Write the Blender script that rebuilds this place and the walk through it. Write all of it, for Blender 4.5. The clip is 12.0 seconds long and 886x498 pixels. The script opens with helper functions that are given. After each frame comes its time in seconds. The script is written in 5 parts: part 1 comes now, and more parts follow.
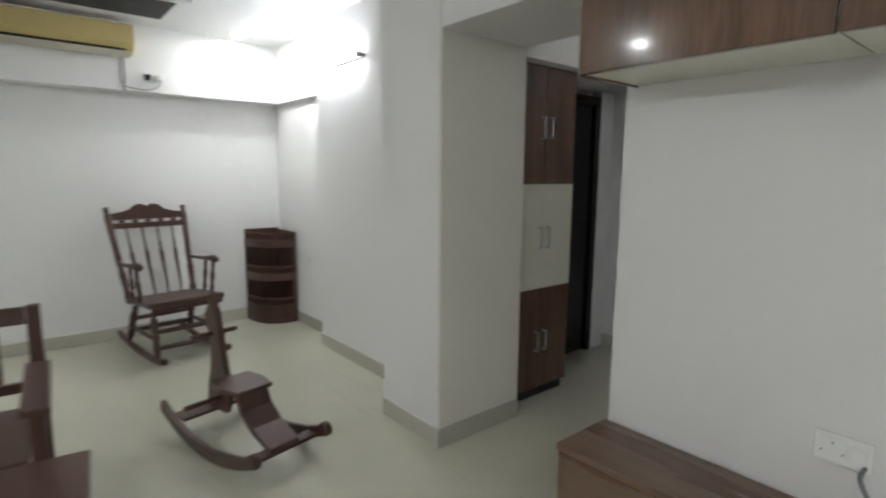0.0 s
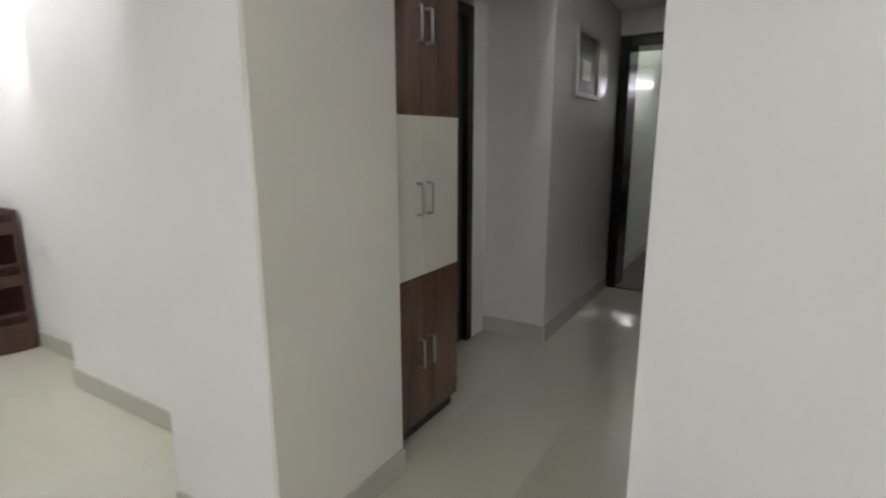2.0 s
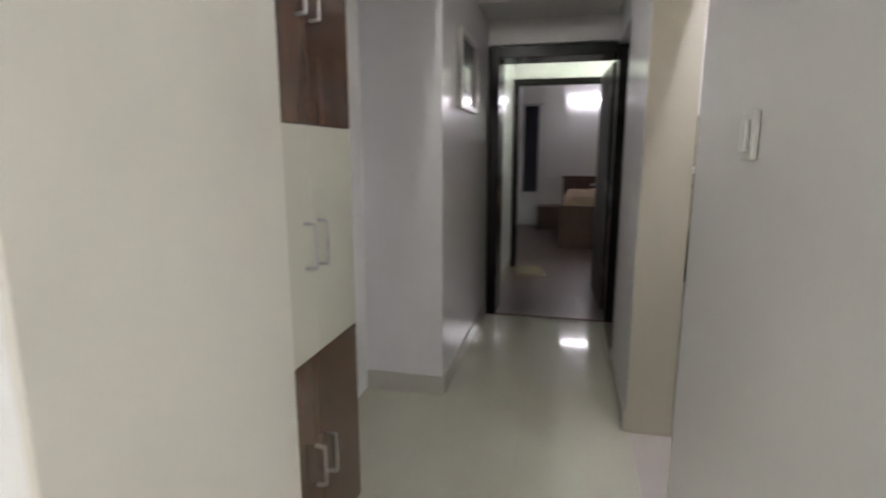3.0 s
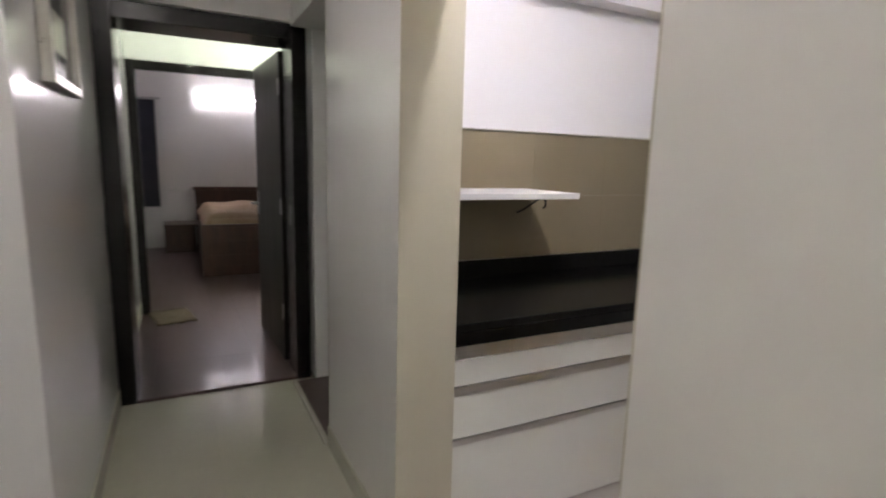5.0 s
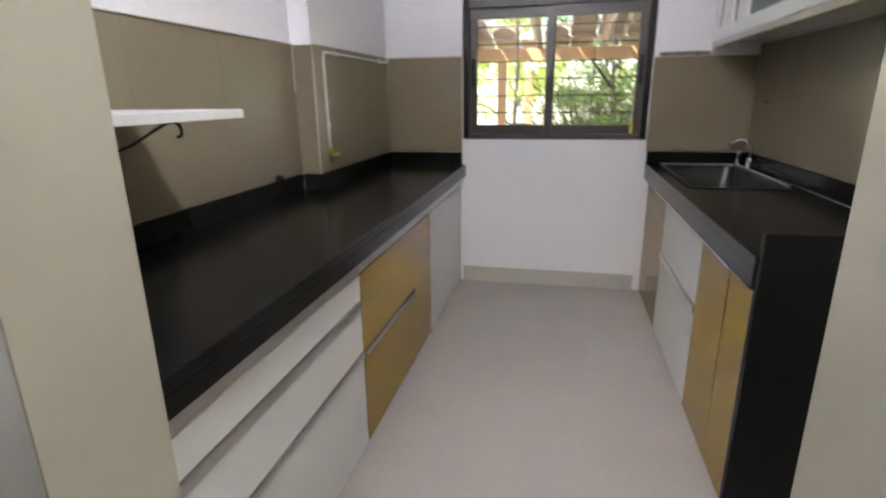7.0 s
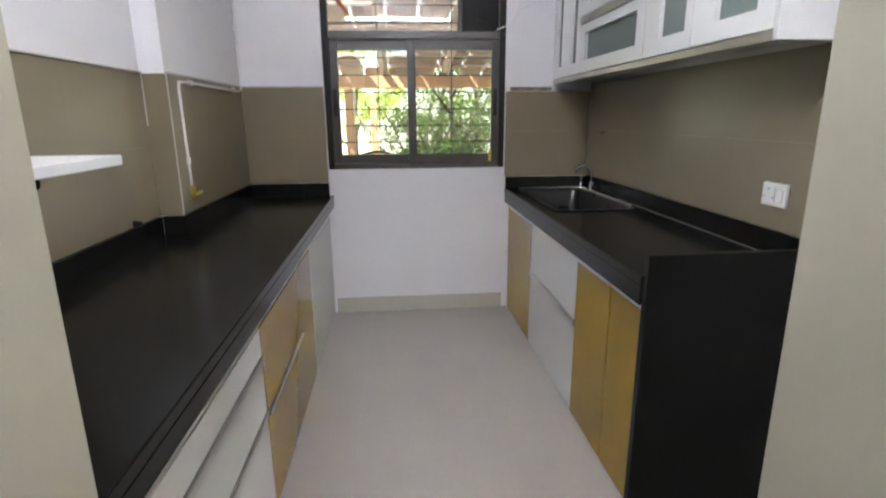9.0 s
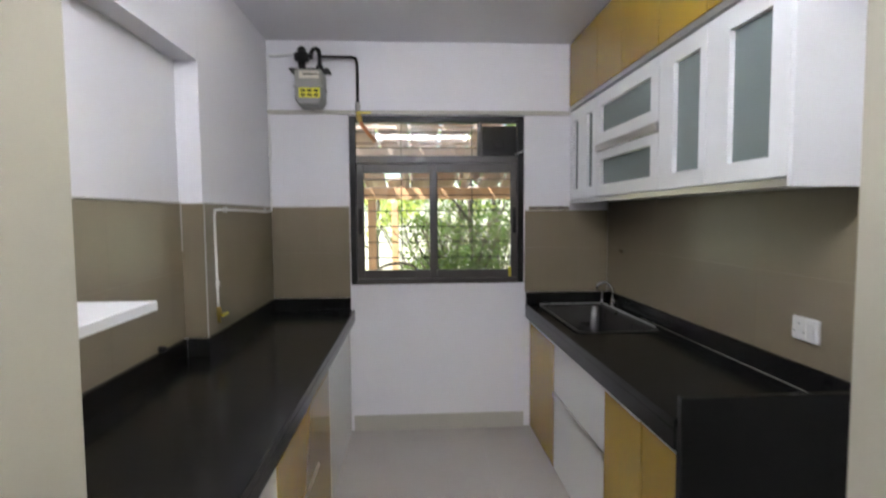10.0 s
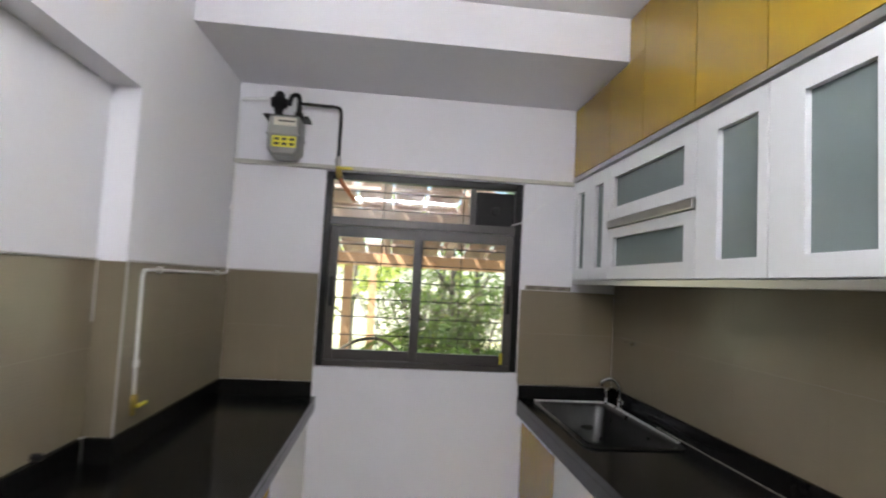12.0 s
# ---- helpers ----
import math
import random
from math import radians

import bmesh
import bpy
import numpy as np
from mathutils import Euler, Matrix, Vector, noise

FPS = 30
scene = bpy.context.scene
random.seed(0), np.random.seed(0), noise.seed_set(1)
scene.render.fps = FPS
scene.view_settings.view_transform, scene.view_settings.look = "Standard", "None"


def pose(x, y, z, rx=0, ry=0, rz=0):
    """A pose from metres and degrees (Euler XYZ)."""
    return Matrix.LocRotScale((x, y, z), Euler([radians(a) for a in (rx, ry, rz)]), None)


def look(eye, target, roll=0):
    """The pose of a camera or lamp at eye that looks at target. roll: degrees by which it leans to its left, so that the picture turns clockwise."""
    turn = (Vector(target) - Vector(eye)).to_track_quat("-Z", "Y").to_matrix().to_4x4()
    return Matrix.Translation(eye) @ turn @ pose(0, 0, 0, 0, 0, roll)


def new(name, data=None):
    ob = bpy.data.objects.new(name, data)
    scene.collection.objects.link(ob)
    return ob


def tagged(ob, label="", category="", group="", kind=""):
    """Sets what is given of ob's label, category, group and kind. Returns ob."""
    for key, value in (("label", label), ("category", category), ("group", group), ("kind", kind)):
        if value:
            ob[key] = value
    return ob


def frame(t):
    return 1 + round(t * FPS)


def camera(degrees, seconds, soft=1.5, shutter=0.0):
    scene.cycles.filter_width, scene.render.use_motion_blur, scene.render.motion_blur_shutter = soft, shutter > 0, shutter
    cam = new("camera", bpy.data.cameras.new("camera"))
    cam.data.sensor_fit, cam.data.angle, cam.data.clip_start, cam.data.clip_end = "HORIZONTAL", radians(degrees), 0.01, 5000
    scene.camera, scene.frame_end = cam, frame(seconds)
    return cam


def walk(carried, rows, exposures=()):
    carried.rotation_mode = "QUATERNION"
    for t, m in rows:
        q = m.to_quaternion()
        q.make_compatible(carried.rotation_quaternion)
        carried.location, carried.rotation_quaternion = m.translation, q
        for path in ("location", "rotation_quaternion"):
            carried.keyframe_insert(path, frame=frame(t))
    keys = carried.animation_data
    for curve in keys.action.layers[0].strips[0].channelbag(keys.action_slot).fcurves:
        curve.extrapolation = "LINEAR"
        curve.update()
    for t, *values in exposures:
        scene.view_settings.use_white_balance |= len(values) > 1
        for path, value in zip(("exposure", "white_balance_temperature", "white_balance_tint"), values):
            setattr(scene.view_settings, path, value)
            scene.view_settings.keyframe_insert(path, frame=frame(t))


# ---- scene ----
cam = camera(80.5, 12.0, soft=2.0, shutter=0.5)
PATH = [
    (0, (0.421, 0.214, 1.452), (1.685, 1.737, 1.168), 0.5),
    (0.5, (0.671, 0.339, 1.452), (2.087, 1.724, 1.173), 1.5),
    (1, (0.842, 0.464, 1.452), (2.301, 1.807, 1.191), 3.7),
    (1.5, (0.995, 0.809, 1.402), (2.514, 2.071, 1.085), 3.2),
    (2, (1.191, 1.132, 1.307), (2.859, 2.155, 0.891), -0.1),
    (2.5, (1.461, 1.4, 1.303), (3.241, 2.22, 0.907), -0.7),
    (3, (1.643, 1.634, 1.319), (3.558, 2.087, 0.957), 0.0),
    (3.2, (1.709, 1.697, 1.322), (3.659, 1.961, 0.972), -0.7),
    (5, (2.629, 1.907, 1.357), (4.391, 1.019, 1.033), 1.5),
    (5.5, (2.956, 1.818, 1.329), (4.574, 0.696, 0.974), 0.9),
    (6, (3.21, 1.743, 1.31), (4.616, 0.375, 0.921), 2.5),
    (6.5, (3.363, 1.762, 1.303), (4.19, 0.0, 0.853), 1.4),
    (7, (3.477, 1.750, 1.274), (3.9, -0.122, 0.712), -0.7),
    (7.5, (3.576, 1.677, 1.263), (3.78, -0.201, 0.607), -2.5),
    (9.5, (3.706, 1.745, 1.386), (3.503, -0.216, 1.053), -0.1),
    (10, (3.714, 1.723, 1.45), (3.6, -0.269, 1.323), -0.4),
    (10.5, (3.712, 1.677, 1.485), (3.694, -0.323, 1.511), -0.5),
    (11, (3.682, 1.604, 1.498), (3.726, -0.394, 1.582), -0.5),
    (11.5, (3.656, 1.491, 1.492), (3.718, -0.505, 1.602), 1.6),
    (12, (3.721, 1.264, 1.491), (3.532, -0.722, 1.623), 3.0),
]
EXPOSURES = [(0, 0.25, 6350, 10.0), (1, 0.28, 6420, 12.0), (1.5, 0.38, 6480, 13.5), (2, 0.78, 6490, 14.5), (2.5, 1.07, 6540, 15.1), (3, 1.42, 6560, 15.2), (3.2, 1.52, 6600, 15.3), (5, 1.65, 6845, 15.8), (6, 1.61, 6900, 16.0), (7, 1.84, 6560, 11.5), (7.5, 1.94, 6450, 9.0), (9.5, 1.76, 6400, 10.0), (10, 1.63, 6400, 10.0), (10.5, 1.63, 6450, 10.0), (12, 1.65, 6500, 10.0)]
walk(cam, [(t, look(eye, target, roll)) for t, eye, target, roll in PATH], EXPOSURES)
# ---- after camera ----

# ---- daylight ----
world = bpy.data.worlds.new("daylight")
scene.world = world
world.use_nodes = True
sky = world.node_tree.nodes.new("ShaderNodeTexSky")
sky.sky_type = "NISHITA"
sky.sun_disc = False
sky.sun_elevation, sky.sun_rotation = radians(51), radians(52)
world.node_tree.links.new(sky.outputs["Color"], world.node_tree.nodes["Background"].inputs["Color"])
world.node_tree.nodes["Background"].inputs["Strength"].default_value = 0.15
sun = new("sun", bpy.data.lights.new("sun", "SUN"))
sun.data.energy, sun.data.angle, sun.data.color = 5.0, radians(0.5), (1.0, 0.95, 0.86)
sun.matrix_world = look((12, -2, 14), (3, -9, 0))

TUBE_POWER, LIVING_POWER, BEDROOM_POWER, LOBBY_POWER, DOWNLIGHT_POWER, CORRIDOR_FILL_POWER = 58.0, 48.0, 16.0, 52.0, 200.0, 20.0

# ---- materials ----


def material(name, base, rough=0.5, metal=0.0, second=None, scale=6.0, stretch=(1, 1, 1), bump=0.0, bump_scale=60.0,
             coat=0.0, vary=0.0, rough_vary=0.08, spec=0.5, fine=0.35):
    """A surface with a coarse and a fine variation of its colour, and fine relief."""
    m = bpy.data.materials.new(name)
    m.use_nodes = True
    n, l = m.node_tree.nodes, m.node_tree.links
    b = n["Principled BSDF"]
    b.inputs["Metallic"].default_value = metal
    b.inputs["Coat Weight"].default_value = coat
    b.inputs["Coat Roughness"].default_value = 0.08
    b.inputs["Specular IOR Level"].default_value = spec
    second = second or tuple(c * 0.9 for c in base)
    co = n.new("ShaderNodeTexCoord")
    mp = n.new("ShaderNodeMapping")
    mp.inputs["Scale"].default_value = stretch
    l.new(co.outputs["Object"], mp.inputs["Vector"])
    big, small = n.new("ShaderNodeTexNoise"), n.new("ShaderNodeTexNoise")
    big.inputs["Scale"].default_value, big.inputs["Detail"].default_value = scale, 5
    small.inputs["Scale"].default_value, small.inputs["Detail"].default_value = scale * 9, 4
    l.new(mp.outputs["Vector"], big.inputs["Vector"])
    l.new(mp.outputs["Vector"], small.inputs["Vector"])
    mix = n.new("ShaderNodeMix")
    mix.data_type = "FLOAT"
    mix.inputs[0].default_value = fine
    l.new(big.outputs["Fac"], mix.inputs[2])
    l.new(small.outputs["Fac"], mix.inputs[3])
    ramp = n.new("ShaderNodeValToRGB")
    ramp.color_ramp.elements[0].position, ramp.color_ramp.elements[1].position = 0.33, 0.67
    ramp.color_ramp.elements[0].color, ramp.color_ramp.elements[1].color = (*second, 1), (*base, 1)
    l.new(mix.outputs[0], ramp.inputs["Fac"])
    colour = ramp.outputs["Color"]
    if vary:
        info = n.new("ShaderNodeObjectInfo")
        tone = n.new("ShaderNodeMapRange")
        tone.inputs["To Min"].default_value, tone.inputs["To Max"].default_value = 1 - vary, 1 + vary
        l.new(info.outputs["Random"], tone.inputs["Value"])
        hsv = n.new("ShaderNodeHueSaturation")
        l.new(tone.outputs["Result"], hsv.inputs["Value"])
        l.new(colour, hsv.inputs["Color"])
        colour = hsv.outputs["Color"]
    l.new(colour, b.inputs["Base Color"])
    rr = n.new("ShaderNodeMapRange")
    rr.inputs["To Min"].default_value = max(0.02, rough - rough_vary)
    rr.inputs["To Max"].default_value = min(1.0, rough + rough_vary)
    l.new(big.outputs["Fac"], rr.inputs["Value"])
    l.new(rr.outputs["Result"], b.inputs["Roughness"])
    if bump:
        grain = n.new("ShaderNodeTexNoise")
        grain.inputs["Scale"].default_value, grain.inputs["Detail"].default_value = bump_scale, 4
        l.new(mp.outputs["Vector"], grain.inputs["Vector"])
        bp = n.new("ShaderNodeBump")
        bp.inputs["Strength"].default_value, bp.inputs["Distance"].default_value = bump, 0.01
        l.new(grain.outputs["Fac"], bp.inputs["Height"])
        l.new(bp.outputs["Normal"], b.inputs["Normal"])
    return m


def glowing(name, colour, strength):
    m = bpy.data.materials.new(name)
    m.use_nodes = True
    b = m.node_tree.nodes["Principled BSDF"]
    b.inputs["Base Color"].default_value = (0.8, 0.8, 0.8, 1)
    b.inputs["Emission Color"].default_value = (*colour, 1)
    b.inputs["Emission Strength"].default_value = strength
    return m


def clear_glass(name, tint, rough=0.0, frosted=0.0):
    m = bpy.data.materials.new(name)
    m.use_nodes = True
    n, l = m.node_tree.nodes, m.node_tree.links
    out = n["Material Output"]
    n.remove(n["Principled BSDF"])
    through_it, gloss, body, mix, mix2 = (n.new("ShaderNodeBsdfTransparent"), n.new("ShaderNodeBsdfGlossy"), n.new("ShaderNodeBsdfDiffuse"),
                                          n.new("ShaderNodeMixShader"), n.new("ShaderNodeMixShader"))
    through_it.inputs["Color"].default_value = (*tint, 1)
    gloss.inputs["Roughness"].default_value = rough
    body.inputs["Color"].default_value = (*tint, 1)
    fr = n.new("ShaderNodeFresnel")
    fr.inputs["IOR"].default_value = 1.5
    l.new(through_it.outputs[0], mix2.inputs[1])
    l.new(body.outputs[0], mix2.inputs[2])
    mix2.inputs[0].default_value = frosted
    l.new(fr.outputs[0], mix.inputs[0])
    l.new(mix2.outputs[0], mix.inputs[1])
    l.new(gloss.outputs[0], mix.inputs[2])
    l.new(mix.outputs[0], out.inputs["Surface"])
    return m


def ribbed(m, pitch, depth):
    """Adds fine level ribs to a material, as on ceramic wall tiles."""
    n, l = m.node_tree.nodes, m.node_tree.links
    co, wave, bp = n.new("ShaderNodeTexCoord"), n.new("ShaderNodeTexWave"), n.new("ShaderNodeBump")
    wave.bands_direction = "Z"
    wave.inputs["Scale"].default_value = 0.314 / pitch
    wave.inputs["Distortion"].default_value = 0.6
    wave.inputs["Detail"].default_value = 2
    wave.inputs["Detail Scale"].default_value = 0.6
    bp.inputs["Strength"].default_value, bp.inputs["Distance"].default_value = depth, 0.004
    l.new(co.outputs["Object"], wave.inputs["Vector"])
    l.new(wave.outputs["Fac"], bp.inputs["Height"])
    l.new(bp.outputs["Normal"], n["Principled BSDF"].inputs["Normal"])
    return m


WALL = material("wall_paint", (0.80, 0.795, 0.785), 0.55, second=(0.78, 0.775, 0.765), scale=1.4, bump=0.025, bump_scale=45, spec=0.3)
GLOSS_WALL = material("satin_wall_paint", (0.68, 0.665, 0.655), 0.30, second=(0.66, 0.645, 0.635), scale=1.6, bump=0.05, bump_scale=30, rough_vary=0.0)
KITCHEN_WALL = material("kitchen_wall_paint", (0.79, 0.785, 0.81), 0.5, second=(0.775, 0.77, 0.795), scale=1.4, bump=0.025, bump_scale=45, spec=0.3)
IVORY = material("ivory_wall_paint", (0.73, 0.705, 0.64), 0.45, second=(0.71, 0.685, 0.62), scale=1.5, bump=0.04, bump_scale=40, spec=0.3)
HALL_WALL = material("glossy_hall_paint", (0.745, 0.735, 0.735), 0.17, second=(0.725, 0.715, 0.715), scale=1.6, bump=0.035, bump_scale=18, rough_vary=0.03)
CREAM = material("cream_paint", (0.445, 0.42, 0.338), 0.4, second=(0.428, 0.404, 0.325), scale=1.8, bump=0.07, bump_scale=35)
CEILING = material("ceiling_paint", (0.80, 0.80, 0.79), 0.7, second=(0.76, 0.76, 0.75), scale=1.2, bump=0.06, bump_scale=40, spec=0.2)


def blotched(name, base, spot, centre, radius):
    """Ceiling paint with one soft blotch of another colour and uneven outline."""
    m = material(name, base, 0.7, second=tuple(c * 0.96 for c in base), scale=1.2, spec=0.2)
    n, l = m.node_tree.nodes, m.node_tree.links
    b = n["Principled BSDF"]
    under = b.inputs["Base Color"].links[0].from_socket
    co, far, wob, add, rng, mix = (n.new("ShaderNodeTexCoord"), n.new("ShaderNodeVectorMath"), n.new("ShaderNodeTexNoise"), n.new("ShaderNodeMath"),
                                   n.new("ShaderNodeMapRange"), n.new("ShaderNodeMix"))
    far.operation = "DISTANCE"
    far.inputs[1].default_value = centre
    l.new(co.outputs["Object"], far.inputs[0])
    wob.inputs["Scale"].default_value = 5.0
    l.new(co.outputs["Object"], wob.inputs["Vector"])
    add.operation = "MULTIPLY_ADD"
    add.inputs[1].default_value = 0.16
    l.new(wob.outputs["Fac"], add.inputs[0])
    l.new(far.outputs["Value"], add.inputs[2])
    rng.inputs["From Min"].default_value, rng.inputs["From Max"].default_value = radius, radius + 0.12
    rng.inputs["To Min"].default_value, rng.inputs["To Max"].default_value = 0.55, 0.0
    l.new(add.outputs["Value"], rng.inputs["Value"])
    mix.data_type = "RGBA"
    mix.inputs[7].default_value = (*spot, 1)
    l.new(rng.outputs["Result"], mix.inputs[0])
    l.new(under, mix.inputs[6])
    l.new(mix.outputs[2], b.inputs["Base Color"])
    return m


BLOTCHED = blotched("blotched_ceiling_paint", (0.78, 0.77, 0.77), (0.28, 0.27, 0.27), (3.42, -0.66, 2.79), 0.24)
TILE = material("vitrified_tile", (0.50, 0.49, 0.405), 0.065, second=(0.475, 0.465, 0.383), scale=3.0, vary=0.015, rough_vary=0.02)
KITCHEN_TILE = material("kitchen_floor_tile", (0.40, 0.373, 0.34), 0.36, second=(0.378, 0.35, 0.318), scale=3.5, vary=0.012, rough_vary=0.03)
GROUT = material("grout", (0.49, 0.48, 0.395), 0.5)
SKIRTING = material("skirting_tile", (0.50, 0.485, 0.42), 0.2, second=(0.475, 0.46, 0.40), scale=4)
WOOD_FLOOR = material("brown_wood_tile", (0.10, 0.059, 0.052), 0.33, second=(0.07, 0.041, 0.037), scale=2.0, stretch=(1, 7, 1), vary=0.1, coat=0.2)
ROSEWOOD = material("dark_rosewood", (0.085, 0.037, 0.025), 0.4, second=(0.045, 0.02, 0.014), scale=5.0, stretch=(5, 5, 1), bump=0.08, bump_scale=50, coat=0.12)
LAMINATE = material("walnut_laminate", (0.135, 0.072, 0.043), 0.2, second=(0.072, 0.037, 0.024), scale=2.4, stretch=(7, 7, 0.5), bump=0.012, bump_scale=80, coat=0.6)
LAMINATE_FLAT = material("walnut_laminate_level", (0.155, 0.092, 0.057), 0.28, second=(0.085, 0.049, 0.031), scale=2.4, stretch=(7, 0.5, 7), bump=0.02, bump_scale=80, coat=0.2)
CREAM_LAMINATE = material("cream_laminate", (0.68, 0.67, 0.58), 0.22, second=(0.66, 0.65, 0.56), scale=2)
WHITE_GLOSS = material("white_acrylic_laminate", (0.70, 0.71, 0.68), 0.18, second=(0.68, 0.69, 0.66), scale=1.5, rough_vary=0.03)
WHITE_FRAME = material("white_cabinet_paint", (0.74, 0.75, 0.75), 0.3, second=(0.72, 0.73, 0.73), scale=2)
YELLOW = material("mustard_acrylic_laminate", (0.335, 0.21, 0.018), 0.15, second=(0.318, 0.198, 0.017), scale=1.5, rough_vary=0.03)
GRANITE = material("black_granite", (0.009, 0.0087, 0.008), 0.2, second=(0.0075, 0.0072, 0.007), scale=40, bump=0.01, bump_scale=200, rough_vary=0.04, spec=0.14)
SPLASH = ribbed(material("beige_ribbed_tile", (0.205, 0.174, 0.117), 0.28, second=(0.199, 0.169, 0.1135), scale=2, vary=0.02, rough_vary=0.02, spec=0.3), 0.012, 0.05)
ALU = material("brushed_aluminium", (0.55, 0.54, 0.52), 0.32, metal=1.0, second=(0.48, 0.47, 0.45), scale=20, stretch=(1, 0.1, 8))
# near-black steel: the shade inside the bowl is put into this colour
SINK_STEEL = material("shade_darkened_steel", (0.07, 0.07, 0.068), 0.3, metal=1.0, second=(0.055, 0.055, 0.052), scale=12)
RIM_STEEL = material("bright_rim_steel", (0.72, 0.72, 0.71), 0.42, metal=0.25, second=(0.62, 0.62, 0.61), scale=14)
STEEL = material("stainless_steel", (0.40, 0.40, 0.39), 0.36, metal=1.0, second=(0.52, 0.52, 0.52), scale=12)
CHROME = material("chrome", (0.75, 0.75, 0.75), 0.08, metal=1.0, rough_vary=0.03)
GUNMETAL = material("gunmetal_window_frame", (0.06, 0.053, 0.047), 0.4, second=(0.05, 0.044, 0.04), scale=8)
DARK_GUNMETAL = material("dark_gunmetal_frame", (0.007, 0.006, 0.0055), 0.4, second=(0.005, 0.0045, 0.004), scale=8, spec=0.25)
BLACK_FRAME = material("black_brown_door_polish", (0.010, 0.007, 0.008), 0.24, second=(0.006, 0.0045, 0.005), scale=5, stretch=(6, 6, 0.6), spec=0.3)
DOOR_FACE = material("dark_veneer_door", (0.019, 0.0145, 0.013), 0.32, second=(0.013, 0.010, 0.009), scale=3, stretch=(6, 6, 0.6), spec=0.15)
BLACK_PLASTIC = material("black_plastic", (0.012, 0.011, 0.011), 0.5, spec=0.2)
WHITE_PLASTIC = material("white_plastic", (0.80, 0.80, 0.78), 0.3, scale=3)
GREY_PAINT = material("grey_meter_paint", (0.27, 0.27, 0.245), 0.4, second=(0.23, 0.23, 0.21), scale=9)
YELLOW_LABEL = material("yellow_label", (0.75, 0.68, 0.03), 0.4)
BRASS = material("brass", (0.55, 0.40, 0.12), 0.3, metal=1.0, scale=12)
YELLOW_PLASTIC = material("yellow_plastic", (0.65, 0.55, 0.05), 0.4)
HOSE = material("orange_rubber_hose", (0.45, 0.16, 0.06), 0.5)
AC_SHELL = material("aged_beige_plastic", (0.50, 0.40, 0.17), 0.35, second=(0.46, 0.36, 0.15), scale=2)
AC_LOUVRE = material("ivory_plastic", (0.62, 0.58, 0.48), 0.4)
CABLE = material("grey_cable", (0.16, 0.17, 0.17), 0.5)
FROST = clear_glass("frosted_cabinet_glass", (0.30, 0.365, 0.345), 0.1, 0.58)
PANE = clear_glass("window_glass", (0.93, 0.95, 0.93), 0.0)
DARK_GLASS = clear_glass("smoked_cabinet_glass", (0.10, 0.08, 0.07), 0.03, 0.6)
MIRROR = material("picture_glass", (0.30, 0.31, 0.30), 0.06, second=(0.24, 0.25, 0.25), scale=9)
SILVER = material("silver_picture_frame", (0.45, 0.435, 0.40), 0.3, metal=0.6)
CURTAIN = material("slate_blue_curtain", (0.075, 0.08, 0.11), 0.8, second=(0.055, 0.06, 0.085), scale=5, stretch=(8, 8, 0.4))
BEDSPREAD = material("tan_bedspread", (0.47, 0.35, 0.24), 0.85, second=(0.38, 0.26, 0.16), scale=9, bump=0.3, bump_scale=40)
MAT = material("brown_door_mat", (0.16, 0.12, 0.08), 0.95, second=(0.10, 0.075, 0.05), scale=25, bump=0.5, bump_scale=120)
PERGOLA = material("pale_orange_timber", (0.74, 0.46, 0.27), 0.65, second=(0.64, 0.37, 0.20), scale=4, stretch=(5, 5, 0.6), bump=0.2, bump_scale=40)
ROOF = material("weathered_roof_tile", (0.68, 0.55, 0.48), 0.7, second=(0.50, 0.36, 0.30), scale=5, vary=0.15, bump=0.2)
BORDER = material("patterned_border_tile", (0.30, 0.27, 0.21), 0.3, second=(0.05, 0.045, 0.04), scale=35, fine=0.2)
GRASS = material("garden_ground", (0.58, 0.54, 0.36), 0.95, second=(0.42, 0.43, 0.22), scale=1.2, bump=0.4, bump_scale=30)
PAVING = material("pale_paving", (0.55, 0.52, 0.44), 0.8, second=(0.47, 0.44, 0.37), scale=2, bump=0.2)
def leafy(name, a, b):
    """Thin leaves that let some light through."""
    m = material(name, a, 0.4, second=b, scale=3)
    n, l = m.node_tree.nodes, m.node_tree.links
    tr, mix = n.new("ShaderNodeBsdfTranslucent"), n.new("ShaderNodeMixShader")
    tr.inputs["Color"].default_value = (min(1, a[0] * 2.2), min(1, a[1] * 2.0), a[2], 1)
    mix.inputs[0].default_value = 0.45
    l.new(n["Principled BSDF"].outputs[0], mix.inputs[1])
    l.new(tr.outputs[0], mix.inputs[2])
    l.new(mix.outputs[0], n["Material Output"].inputs["Surface"])
    return m


LEAF = leafy("leaf_green", (0.10, 0.16, 0.045), (0.05, 0.085, 0.026))
LEAF_PALE = leafy("pale_leaf_green", (0.36, 0.42, 0.16), (0.22, 0.30, 0.09))
BARK = material("grey_brown_bark", (0.12, 0.095, 0.07), 0.85, second=(0.075, 0.06, 0.045), scale=10, stretch=(4, 4, 0.6), bump=0.5, bump_scale=40)
BOUNDARY = material("pale_boundary_wall", (0.82, 0.79, 0.70), 0.8, second=(0.52, 0.50, 0.44), scale=1.0, bump=0.2)
TUBE_GLOW = glowing("lit_tube", (0.93, 0.935, 1.0), TUBE_POWER)
LIVING_GLOW = glowing("lit_living_tube", (0.93, 0.955, 1.0), LIVING_POWER)
WEST_FILL_GLOW = glowing("west_fill_tube", (0.925, 0.955, 1.0), LIVING_POWER * 3.4)
BEDROOM_GLOW = glowing("lit_bedroom_tube", (0.93, 0.90, 1.0), BEDROOM_POWER)
